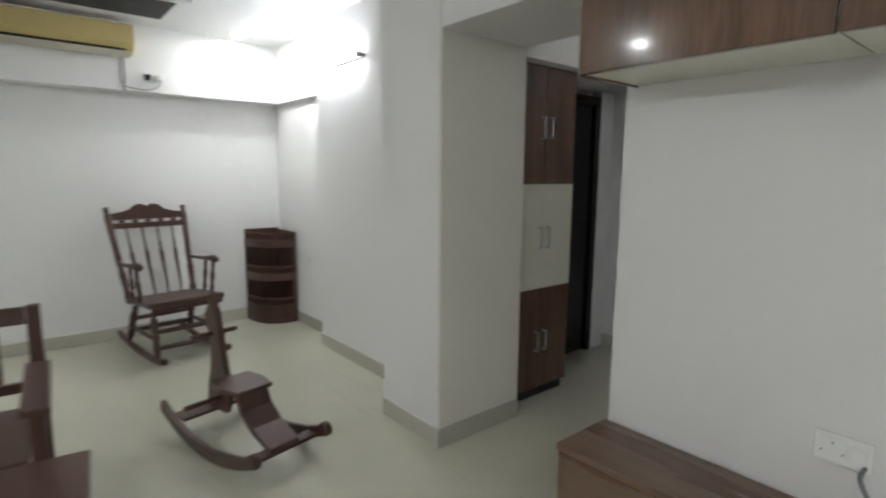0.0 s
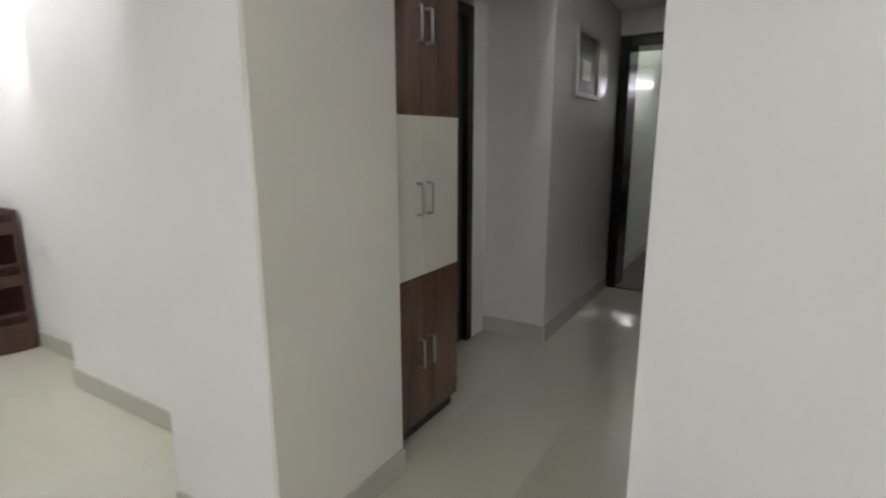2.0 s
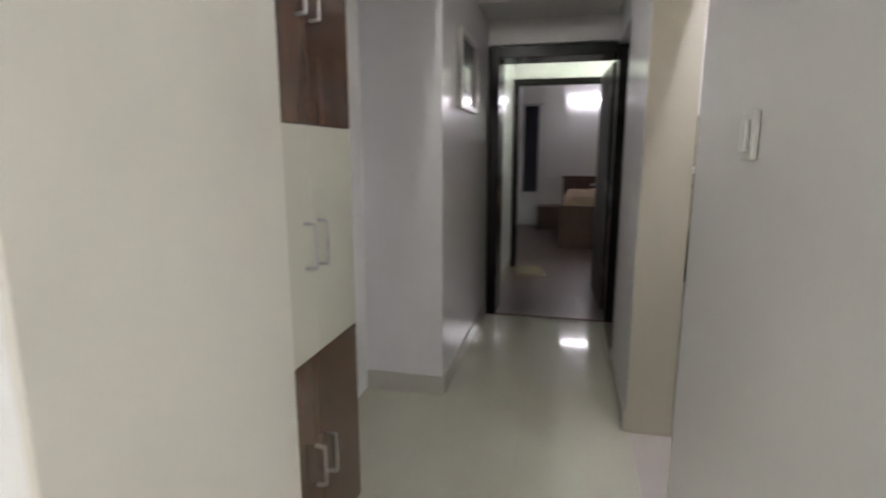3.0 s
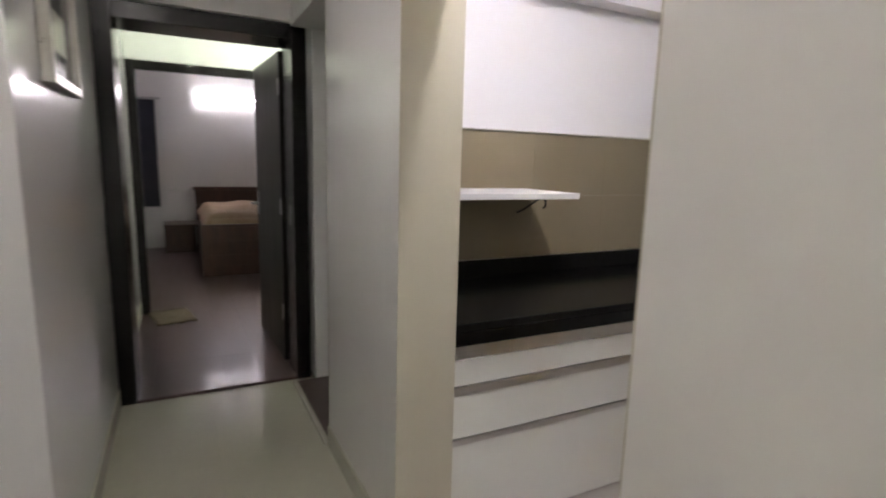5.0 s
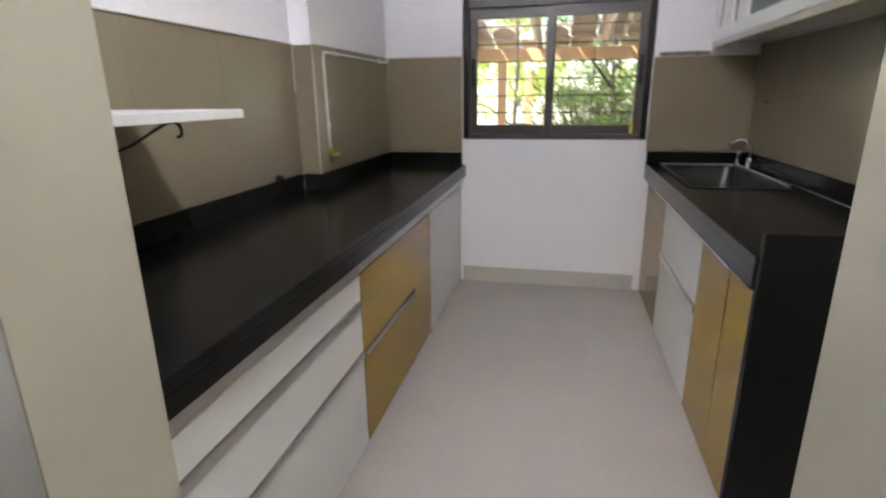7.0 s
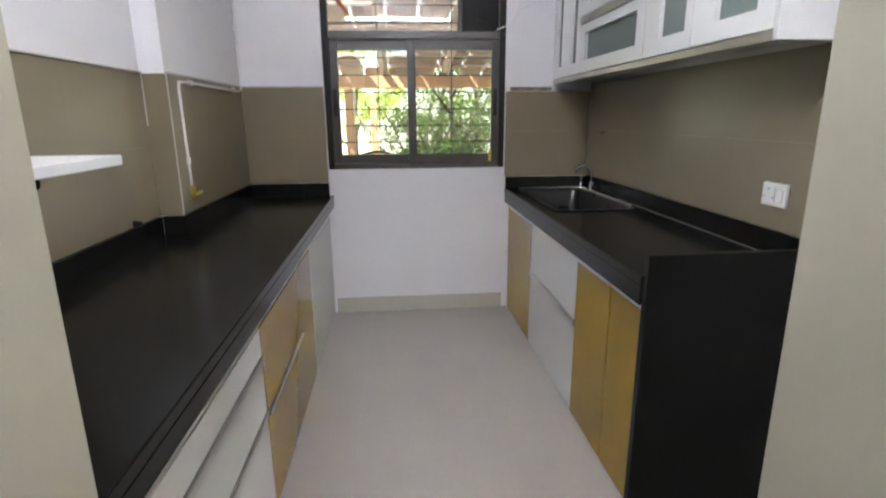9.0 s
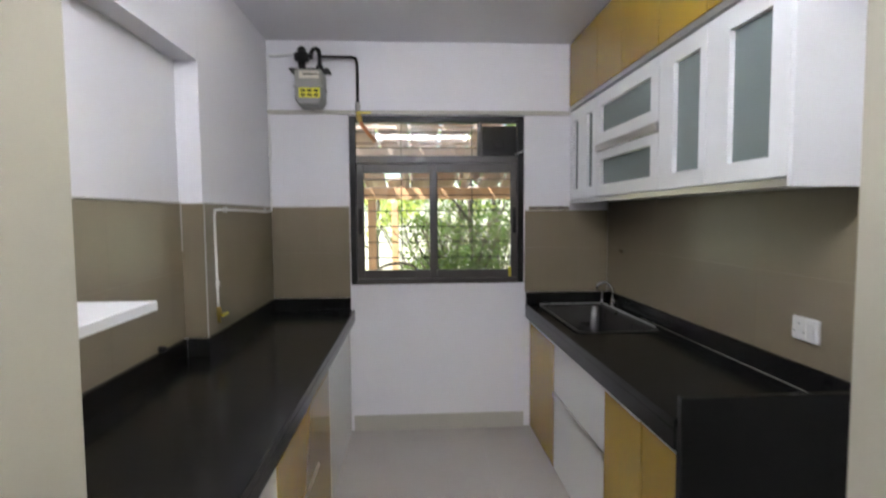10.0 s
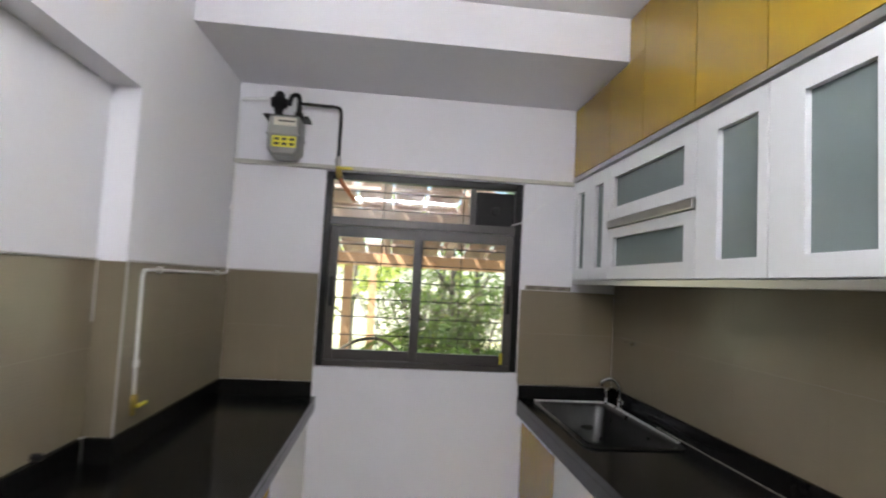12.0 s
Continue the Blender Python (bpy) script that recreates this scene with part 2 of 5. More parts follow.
LOBBY_GLOW = glowing("lit_greenish_tube", (0.86, 1.0, 0.82), LOBBY_POWER)
CORRIDOR_FILL_GLOW = glowing("corridor_fill_tube", (1.0, 0.98, 0.95), CORRIDOR_FILL_POWER)
DOWN_GLOW = glowing("lit_downlight", (0.98, 1.0, 0.96), DOWNLIGHT_POWER)

# ---- mesh helpers ----


def mesh(name, bm, mat, parent=None, smooth=False):
    bmesh.ops.recalc_face_normals(bm, faces=bm.faces[:])
    data = bpy.data.meshes.new(name)
    for f in bm.faces:
        f.smooth = smooth
    bm.to_mesh(data)
    bm.free()
    data.materials.append(mat)
    ob = new(name, data)
    if parent is not None:
        ob.parent = parent
    return ob


def part(name, bm, mat, parent, label="", smooth=False):
    ob = mesh(name, bm, mat, parent, smooth)
    return tagged(ob, label) if label else ob


def thing(name, label, category, at=(0, 0, 0), turn=0.0, group=""):
    ob = new(name)
    ob.empty_display_size = 0.1
    ob.matrix_world = pose(*at, 0, 0, turn)
    return tagged(ob, label, category, group)


def structure(ob, label="", category=""):
    return tagged(ob, label, category, "", "structure")


def box(x0, x1, y0, y1, z0, z1, bevel=0.0, bm=None, segments=2):
    own = bmesh.new()
    bmesh.ops.create_cube(own, size=1.0, matrix=Matrix.Translation(((x0 + x1) / 2, (y0 + y1) / 2, (z0 + z1) / 2)) @ Matrix.Diagonal((abs(x1 - x0), abs(y1 - y0), abs(z1 - z0), 1)))
    if bevel:
        bmesh.ops.bevel(own, geom=own.edges[:], offset=bevel, segments=segments, affect="EDGES", profile=0.5)
    return join(bm, own)


def join(bm, own):
    if bm is None:
        return own
    data = bpy.data.meshes.new("joined")
    own.to_mesh(data)
    own.free()
    bm.from_mesh(data)
    bpy.data.meshes.remove(data)
    return bm


def rings(rows, closed_ends=True, bm=None, loop=False):
    """A skin over rings of points, each ring a list of the same length."""
    bm = bm or bmesh.new()
    made = [[bm.verts.new(p) for p in row] for row in rows]
    n = len(made[0])
    for a, b in zip(made, made[1:] + ([made[0]] if loop else [])):
        for k in range(n):
            bm.faces.new((a[k], a[(k + 1) % n], b[(k + 1) % n], b[k]))
    if closed_ends and not loop:
        bm.faces.new(made[0][::-1])
        bm.faces.new(made[-1])
    return bm


def pipe(points, radius, sides=10, bm=None, flat=1.0):
    """A round bar along points; radius may be one value or one for each point. flat squeezes it across."""
    pts = [Vector(p) for p in points]
    rad = radius if isinstance(radius, (list, tuple)) else [radius] * len(pts)
    rows, last = [], None
    for k, p in enumerate(pts):
        d = (pts[min(k + 1, len(pts) - 1)] - pts[max(k - 1, 0)]).normalized()
        side = last if last is not None else (Vector((0, 0, 1)) if abs(d.z) < 0.9 else Vector((1, 0, 0)))
        u = (side - d * side.dot(d)).normalized()
        v = d.cross(u)
        last = u
        rows.append([p + (u * math.cos(a) * flat + v * math.sin(a)) * rad[k] for a in (2 * math.pi * s / sides for s in range(sides))])
    return rings(rows, True, bm)


def bend(points, steps=6):
    """Points along a smooth curve through the given ones."""
    pts = [Vector(p) for p in points]
    out = []
    for k in range(len(pts) - 1):
        p0, p1, p2, p3 = pts[max(k - 1, 0)], pts[k], pts[k + 1], pts[min(k + 2, len(pts) - 1)]
        for s in range(steps):
            t = s / steps
            out.append(0.5 * ((2 * p1) + (p2 - p0) * t + (2 * p0 - 5 * p1 + 4 * p2 - p3) * t * t + (3 * p1 - p0 - 3 * p2 + p3) * t ** 3))
    return out + [pts[-1]]


def turned(p0, p1, profile, sides=12, bm=None, flat=1.0):
    """A turned bar from p0 to p1: profile rows are (share of the length, radius)."""
    a, b = Vector(p0), Vector(p1)
    return pipe([a.lerp(b, t) for t, r in profile], [r for t, r in profile], sides, bm, flat)


def plate(outline, axis, lo, hi, bevel=0.0, bm=None):
    """A flat outline, given in the two other axes, made as thick as lo to hi along the axis."""
    def at(p, d):
        return {"x": (d, p[0], p[1]), "y": (p[0], d, p[1]), "z": (p[0], p[1], d)}[axis]
    own = rings([[at(p, lo) for p in outline], [at(p, hi) for p in outline]])
    bmesh.ops.recalc_face_normals(own, faces=own.faces[:])
    if bevel:
        bmesh.ops.bevel(own, geom=[e for e in own.edges if e.calc_face_angle(0) > 0.5], offset=bevel, segments=2, affect="EDGES", profile=0.5)
    return join(bm, own)


def frame_ring(x0, x1, y0, y1, z0, z1, gy0, gy1, gz0, gz1, bevel=0.0012):
    """One mitred frame, facing along x, round an opening."""
    own = rings([[(x0, *o), (x1, *o), (x1, *i), (x0, *i)] for o, i in (((y0, z0), (gy0, gz0)), ((y1, z0), (gy1, gz0)), ((y1, z1), (gy1, gz1)), ((y0, z1), (gy0, gz1)))], False, None, True)
    bmesh.ops.recalc_face_normals(own, faces=own.faces[:])
    bmesh.ops.bevel(own, geom=[e for e in own.edges if e.calc_face_angle(0) > 0.5], offset=bevel, segments=1, affect="EDGES")
    return own


LATHE_LEG = [(0, 0.016), (0.06, 0.024), (0.12, 0.017), (0.18, 0.026), (0.35, 0.03), (0.5, 0.024), (0.55, 0.03), (0.6, 0.022), (0.8, 0.027), (0.92, 0.018), (1, 0.02)]

# ---- the shell ----
H1, H2 = 2.62, 2.79          # ceilings of the living room and of the kitchen
WEST, SOUTH, FAR = -2.0, -1.7, 5.41


def wall(name, x0, x1, y0, y1, z0, z1, mat, label):
    return structure(mesh(name, box(x0, x1, y0, y1, z0, z1), mat), label, "wall")


wall("wall_far", WEST - 0.2, 2.8, FAR, FAR + 0.2, 0, H1, WALL, "white painted living room wall under a beam")
wall("beam_far", WEST, 2.548, 5.215, FAR - 0.002, 2.10, H1, WALL, "white painted ceiling beam along the wall")
wall("wall_recess", 2.548, 2.80, 4.185, FAR, 0, H1, WALL, "white painted recessed wall in the corner")
wall("beam_recess", 2.497, 2.546, 4.195, 5.213, 2.10, H1, WALL, "white painted shallow beam above a recess")
wall("wall_east", 2.39, 2.80, 2.77, 4.183, 0, H1, WALL, "white painted living room wall")
wall("column", 2.088, 2.70, 2.262, 2.768, 0, H1, WALL, "white painted square column beside a passage")
wall("column_passage_face", 2.089, 2.70, 2.246, 2.261, 0, H1, IVORY, "ivory painted side of the column in the passage")
wall("wall_west", WEST - 0.2, WEST, SOUTH, FAR, 0, H1, WALL, "white painted living room wall")
wall("wall_south", WEST - 0.2, 2.19, SOUTH - 0.2, SOUTH, 0, H1, WALL, "white painted living room wall")
wall("wall_television", 2.19, 2.385, SOUTH - 0.2, 1.305, 0, H2, GLOSS_WALL, "white satin painted wall with a sharp corner")
structure(mesh("wall_corridor_near", plate([(2.387, 1.108), (2.387, 1.303), (3.176, 1.303), (3.162, 1.108)], "z", 0, H2), GLOSS_WALL), "white satin painted corridor wall", "wall")
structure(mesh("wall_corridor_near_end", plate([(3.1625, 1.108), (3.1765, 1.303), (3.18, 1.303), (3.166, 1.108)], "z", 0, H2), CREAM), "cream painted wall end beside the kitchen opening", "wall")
wall("wall_kitchen_header", 3.181, 4.094, 1.11, 1.30, 2.14, H2, KITCHEN_WALL, "white painted wall above the kitchen opening")
wall("wall_jamb", 4.1, 4.95, 1.112, 1.32, 0, H2, HALL_WALL, "greyish-white satin painted corridor wall")
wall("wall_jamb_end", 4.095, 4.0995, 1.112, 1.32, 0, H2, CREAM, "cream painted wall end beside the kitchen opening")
wall("wall_side_door_header", 4.95, 5.74, 1.118, 1.318, 2.08, H1, HALL_WALL, "white painted wall above a side doorway")
wall("beam_passage", 2.09, 2.70, 1.307, 2.244, 2.148, H1, WALL, "white painted beam across the passage")
wall("wall_alcove_header", 2.702, 4.278, 2.264, 2.45, 2.105, H1, WALL, "white painted wall above the storage alcove")
wall("alcove_soffit", 2.702, 4.278, 2.452, 2.79, 2.105, 2.2, WALL, "white painted underside of the alcove")
wall("wall_alcove_back", 2.702, 4.28, 2.80, 2.95, 0, H1, WALL, "white painted wall at the back of the alcove")
wall("wall_alcove_return", 4.105, 4.279, 2.70, 2.798, 0, 2.104, WALL, "white painted wall return beside the dark door")
wall("wall_picture", 4.28, 5.80, 2.262, 2.96, 0, H1, HALL_WALL, "lilac-white satin painted corridor wall")
wall("wall_end_header", 5.80, 5.95, 1.20, 2.26, 2.12, H1, GLOSS_WALL, "white painted wall above the bedroom door")
wall("beam_corridor_end", 5.32, 5.798, 1.322, 2.26, 2.30, H1, GLOSS_WALL, "white painted beam before the bedroom door")
wall("wall_end_stub", 5.74, 5.95, 0.7, 1.20, 0, H1, WALL, "white painted wall beside the door frame")
# lobby, side room and bedroom
wall("wall_lobby_left", 5.80, 7.70, 2.262, 2.40, 0, H1, HALL_WALL, "pale greenish-white satin lobby wall")
wall("wall_lobby_right", 5.952, 7.70, 0.60, 0.70, 0, H1, GLOSS_WALL, "pale lobby wall")
wall("wall_lobby_header", 7.70, 7.82, 0.70, 2.26, 2.12, H1, WALL, "pale wall above the inner doorway")
wall("wall_lobby_stub", 7.70, 7.82, 0.70, 1.02, 0, 2.118, WALL, "pale wall beside the inner doorway")
wall("wall_bedroom_near", 7.70, 7.82, 2.262, 2.62, 0, H1, WALL, "white bedroom wall")
wall("wall_bedroom_near_low", 7.702, 7.82, -1.2, 0.698, 0, H1, WALL, "white bedroom wall")
wall("wall_bedroom_left", 7.822, 11.6, 2.50, 2.62, 0, H1, WALL, "lilac-white bedroom wall with a curtain")
wall("wall_bedroom_far", 11.42, 11.6, -1.2, 2.498, 0, H1, WALL, "lilac-white bedroom wall with a tube light")
wall("wall_bedroom_right", 7.822, 11.418, -1.35, -1.2, 0, H1, WALL, "white bedroom wall")
wall("wall_side_room_back", 4.95, 5.95, -0.6, -0.45, 0, H1, WALL, "white side room wall")
wall("wall_side_room_far", 5.74, 5.95, -0.448, 0.698, 0, H1, WALL, "white side room wall")

# kitchen
KW = KITCHEN_WALL
wall("wall_kitchen_right", 2.19, 2.383, -1.97, SOUTH - 0.202, 0, H2, KW, "white painted kitchen wall")
wall("wall_kitchen_left", 4.745, 4.94, -0.66, 1.11, 0, 2.13, KW, "white painted kitchen wall niche")
wall("wall_kitchen_left_upper", 4.645, 4.94, -0.662, 1.108, 2.132, H2, KW, "white painted kitchen wall above a niche")
wall("wall_kitchen_pier", 4.645, 4.94, -1.97, -0.664, 0, H2, KW, "white painted kitchen pier with a gas pipe")
WX0, WX1, WZ0, WZ1, WY = 2.965, 4.128, 0.992, 2.108, -1.77
wall("wall_window_right", 2.387, WX0, WY - 0.2, WY, 0, H2, KW, "white painted kitchen wall beside the window")
wall("wall_window_left", WX1, 4.643, WY - 0.2, WY, 0, H2, KW, "white painted kitchen wall beside the window")
wall("wall_window_below", WX0, WX1, WY - 0.198, WY + 0.004, 0, WZ0, KW, "white painted wall under the kitchen window")
wall("wall_window_above", WX0, WX1, WY - 0.198, WY - 0.002, WZ1, H2, KW, "white painted wall above the kitchen window")
wall("beam_kitchen", 2.387, 4.643, WY + 0.001, -1.05, 2.58, H2, KW, "white painted beam above the kitchen window")
structure(mesh("ledge", box(2.66, 4.643, WY + 0.001, WY + 0.022, 2.112, 2.136, 0.003), SKIRTING), "narrow grey ledge above the window", "trim")

# ceilings
structure(mesh("ceiling_living", box(WEST, 2.19, SOUTH, 5.213, H1, H1 + 0.15), CEILING), "white painted flat ceiling", "ceiling")
structure(mesh("ceiling_living_strip", box(2.19, 2.80, 1.307, 5.41, H1, H1 + 0.15), CEILING), "white painted flat ceiling", "ceiling")
structure(mesh("ceiling_corridor", box(2.80, 11.6, 1.322, 2.96, H1, H1 + 0.15), CEILING), "white painted corridor ceiling", "ceiling")
structure(mesh("ceiling_rooms", box(4.952, 11.6, -1.35, 1.32, H1, H1 + 0.15), CEILING), "white painted ceiling of the rooms", "ceiling")
structure(mesh("ceiling_kitchen", box(2.19, 4.948, -1.97, 1.32, H2, H2 + 0.15), BLOTCHED), "white painted kitchen ceiling with a soft grey blotch", "ceiling")

# ground slab under all floors
structure(mesh("floor", box(WEST - 0.2, 5.86, -1.97, FAR + 0.2, -0.12, -0.006), GROUT), "pale glossy vitrified tile floor", "floor")
structure(mesh("floor_bedroom", box(5.86, 11.6, -1.35, 2.62, -0.12, -0.006), WOOD_FLOOR), "dark brown wood-look floor", "floor")
structure(mesh("floor_side_room", box(4.952, 5.74, -0.45, 1.318, -0.005, 0.012), WOOD_FLOOR), "dark brown wood-look floor", "floor")
structure(mesh("threshold", box(4.95, 5.74, 1.318, 1.345, -0.004, 0.018, 0.003), SKIRTING), "beige stone door threshold", "threshold")
structure(mesh("threshold_bedroom", box(5.80, 5.88, 1.22, 2.26, -0.004, 0.016, 0.003), WOOD_FLOOR), "brown stone door threshold", "threshold")


def skirting(x0, x1, y0, y1, label="beige tile skirting"):
    structure(mesh("baseboard", box(x0, x1, y0, y1, 0, 0.105, 0.003), SKIRTING), label, "baseboard")


skirting(WEST, 2.533, FAR - 0.014, FAR - 0.001)
skirting(2.534, 2.547, 4.185, FAR - 0.015)
skirting(2.377, 2.5335, 4.1845, 4.197)
skirting(2.377, 2.389, 2.77, 4.184)
skirting(2.075, 2.087, 2.234, 2.77)
skirting(2.088, 2.70, 2.234, 2.245)
skirting(2.176, 2.189, SOUTH, 1.318)
skirting(2.19, 3.18, 1.304, 1.316)
skirting(4.267, 4.279, 2.262, 2.70)
skirting(4.28, 5.78, 2.249, 2.261)
skirting(4.10, 4.95, 1.321, 1.332)
skirting(2.97, 4.12, WY + 0.005, WY + 0.016)
skirting(WEST + 0.001, WEST + 0.013, SOUTH, FAR - 0.02)
skirting(WEST + 0.014, 2.175, SOUTH + 0.001, SOUTH + 0.013)
skirting(5.95, 7.69, 2.249, 2.261)

# ---- kitchen ----
CL, CR = 0.825, 0.852     # worktop heights, left and right row

left_top = thing("worktop", "long polished black granite worktop", "worktop")
part("slab", plate([(4.105, 1.106), (4.743, 1.106), (4.743, -0.66), (4.643, -0.664), (4.643, -1.768), (4.105, -1.768)], "z", CL - 0.03, CL, 0.004), GRANITE, left_top)
part("front_edge", box(4.106, 4.135, -1.766, 1.105, CL - 0.080, CL - 0.0305, 0.003), GRANITE, left_top)
for b in ((4.722, 4.743, -0.64, 1.106), (4.625, 4.722, -0.662, -0.64), (4.625, 4.643, -1.746, -0.664), (4.13, 4.643, -1.768, -1.747)):
    part("upstand", box(*b, CL + 0.001, CL + 0.083, 0.002), GRANITE, left_top)
SX0, SX1, SY0, SY1 = 2.47, 2.88, -1.66, -0.84
right_top = thing("worktop", "polished black granite worktop with a sink cut-out", "worktop")
for x0, x1, y0, y1 in ((2.387, SX0, -1.768, 0.27), (SX1, 2.958, -1.768, 0.27), (SX0, SX1, -1.768, SY0), (SX0, SX1, SY1, 0.27)):
    part("slab", box(x0, x1, y0, y1, CR - 0.03, CR), GRANITE, right_top)
part("front_edge", box(2.93, 2.957, -1.766, 0.27, CR - 0.095, CR - 0.0305, 0.003), GRANITE, right_top)
part("upstand", box(2.387, 2.404, -1.746, 0.29, CR + 0.001, CR + 0.083, 0.002), GRANITE, right_top)
part("upstand", box(2.387, 2.955, -1.768, -1.747, CR + 0.001, CR + 0.075, 0.002), GRANITE, right_top)
part("end_panel", box(2.387, 2.952, 0.272, 0.302, 0.0, CR + 0.072, 0.003), GRANITE, right_top, "black granite end panel to the floor")


def front_unit(label, side, y0, y1, doors):
    """A base cabinet; side +1 opens towards lower x (left row), -1 towards higher x (right row). doors: (y0, y1, z0, z1, material)."""
    t = thing("base_cabinet", label, "cabinet", group="kitchen base cabinets")
    x = 4.14 if side > 0 else 2.925
    back = 4.64 if side > 0 else 2.39
    high = (CL if side > 0 else CR) - 0.10
    part("body", box(*sorted((x + side * 0.02, back)), y0 + 0.002, y1 - 0.002, 0.03, high if y0 > -1.0 or side > 0 else 0.60), WHITE_FRAME, t)
    part("plinth", box(*sorted((x + side * 0.05, back)), y0 + 0.002, y1 - 0.002, 0.0, 0.0295), GREY_PAINT, t)
    for a, b, z0, z1, mat in doors:
        part("drawer_front" if mat is WHITE_GLOSS else "door", box(*sorted((x, x + side * 0.019)), a + 0.0015, b - 0.0015, z0, z1, 0.0015), mat, t)
    return t


def edge_strip(parent, side, y0, y1, z0, z1, proud=0.006):
    x = 4.14 if side > 0 else 2.925
    part("handle_profile", box(*sorted((x - side * proud, x + side * 0.012)), y0, y1, z0, z1, 0.002), ALU, parent, "aluminium handle profile")


TL, TR = 0.682, 0.722
u = front_unit("white gloss kitchen drawer unit with aluminium strips", 1, 0.137, 1.10, [(0.137, 1.10, 0.588, TL, WHITE_GLOSS), (0.137, 1.10, 0.390, 0.552, WHITE_GLOSS), (0.137, 1.10, 0.008, 0.362, WHITE_GLOSS)])
edge_strip(u, 1, 0.14, 1.098, 0.554, 0.586)
edge_strip(u, 1, 0.14, 1.098, 0.364, 0.388)
edge_strip(u, 1, 0.14, 1.098, TL + 0.002, TL + 0.05, -0.002)
u = front_unit("mustard yellow gloss kitchen cabinet under the worktop", 1, -0.87, 0.135, [(-0.87, 0.135, 0.008, TL, YELLOW)])
part("handle_profile", box(4.130, 4.1395, -0.53, 0.133, 0.366, 0.378, 0.002), ALU, u, "slim aluminium grip strip")
edge_strip(u, 1, -0.868, 0.133, TL + 0.002, TL + 0.05, -0.002)
u = front_unit("white gloss kitchen cabinet under the worktop", 1, -1.765, -0.872, [(-1.765, -0.872, 0.008, TL, WHITE_GLOSS)])
edge_strip(u, 1, -1.763, -0.874, TL + 0.002, TL + 0.05, -0.002)
u = front_unit("mustard yellow gloss cabinet under the sink", -1, -1.765, -1.15, [(-1.765, -1.15, 0.008, TR, YELLOW)])
edge_strip(u, -1, -1.763, -1.152, TR + 0.002, TR + 0.03)
u = front_unit("white gloss kitchen drawer unit with one strip handle", -1, -1.148, -0.375, [(-1.148, -0.375, 0.008, 0.415, WHITE_GLOSS), (-1.148, -0.375, 0.452, TR, WHITE_GLOSS)])
edge_strip(u, -1, -1.146, -0.377, 0.417, 0.45)
edge_strip(u, -1, -1.146, -0.377, TR + 0.002, TR + 0.03)
u = front_unit("mustard yellow gloss double-door cabinet by the end panel", -1, -0.373, 0.27, [(-0.373, -0.02, 0.008, TR, YELLOW), (-0.014, 0.268, 0.008, TR, YELLOW)])
edge_strip(u, -1, -0.371, -0.022, TR + 0.002, TR + 0.03)
edge_strip(u, -1, -0.005, 0.266, TR + 0.006, TR + 0.022)

# sink and tap
sink = thing("kitchen_sink", "stainless steel undermount sink in black granite", "sink")


def rounded(x0, x1, y0, y1, r, z, n=5):
    out = []
    for cx, cy, a0 in ((x1 - r, y1 - r, 0), (x0 + r, y1 - r, 90), (x0 + r, y0 + r, 180), (x1 - r, y0 + r, 270)):
        for k in range(n + 1):
            a = radians(a0 + 90 * k / n)
            out.append((cx + r * math.cos(a), cy + r * math.sin(a), z))
    return out


rows = [rounded(SX0 - 0.012, SX1 + 0.012, SY0 - 0.012, SY1 + 0.012, 0.05, CR + 0.003), rounded(SX0 + 0.012, SX1 - 0.012, SY0 + 0.012, SY1 - 0.012, 0.05, CR + 0.004),
        rounded(SX0 + 0.02, SX1 - 0.02, SY0 + 0.02, SY1 - 0.02, 0.05, CR - 0.012), rounded(SX0 + 0.03, SX1 - 0.03, SY0 + 0.03, SY1 - 0.03, 0.06, CR - 0.19),
        rounded(SX0 + 0.06, SX1 - 0.06, SY0 + 0.06, SY1 - 0.06, 0.06, CR - 0.205)]
b = rings(rows, False)
b.faces.new([v for v in b.verts[-24:]])
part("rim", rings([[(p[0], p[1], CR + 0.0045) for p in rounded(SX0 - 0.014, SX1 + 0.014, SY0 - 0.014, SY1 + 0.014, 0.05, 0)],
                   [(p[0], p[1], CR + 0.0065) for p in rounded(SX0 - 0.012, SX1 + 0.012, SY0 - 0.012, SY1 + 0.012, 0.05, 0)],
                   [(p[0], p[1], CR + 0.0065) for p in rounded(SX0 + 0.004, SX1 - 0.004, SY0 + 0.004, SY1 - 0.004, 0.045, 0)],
                   [(p[0], p[1], CR + 0.0045) for p in rounded(SX0 + 0.006, SX1 - 0.006, SY0 + 0.006, SY1 - 0.006, 0.045, 0)]], False), SINK_STEEL, sink, "steel rim in the darkened bowl colour")
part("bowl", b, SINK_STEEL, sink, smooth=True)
part("flange", box(SX0 - 0.03, SX1 - 0.01, SY0 - 0.052, SY0 - 0.013, CR + 0.001, CR + 0.0075, 0.002), RIM_STEEL, sink, "bright steel flange")
part("flange", box(SX0 - 0.034, SX0 - 0.013, SY0 - 0.011, SY1 - 0.10, CR + 0.001, CR + 0.0075, 0.002), RIM_STEEL, sink, "bright steel flange")
part("sealant", box(2.4042, 2.4058, -1.20, 0.268, CR + 0.0003, CR + 0.0022), SKIRTING, right_top, "thin pale sealant line")
part("drain", turned((2.67, -1.25, CR - 0.206), (2.67, -1.25, CR - 0.198), [(0, 0.045), (0.6, 0.045), (1, 0.03)], 18), CHROME, sink, "chrome drain")
tap = thing("kitchen_tap", "chrome swan-neck tap beside the sink", "tap", (2.43, -1.56, CR))
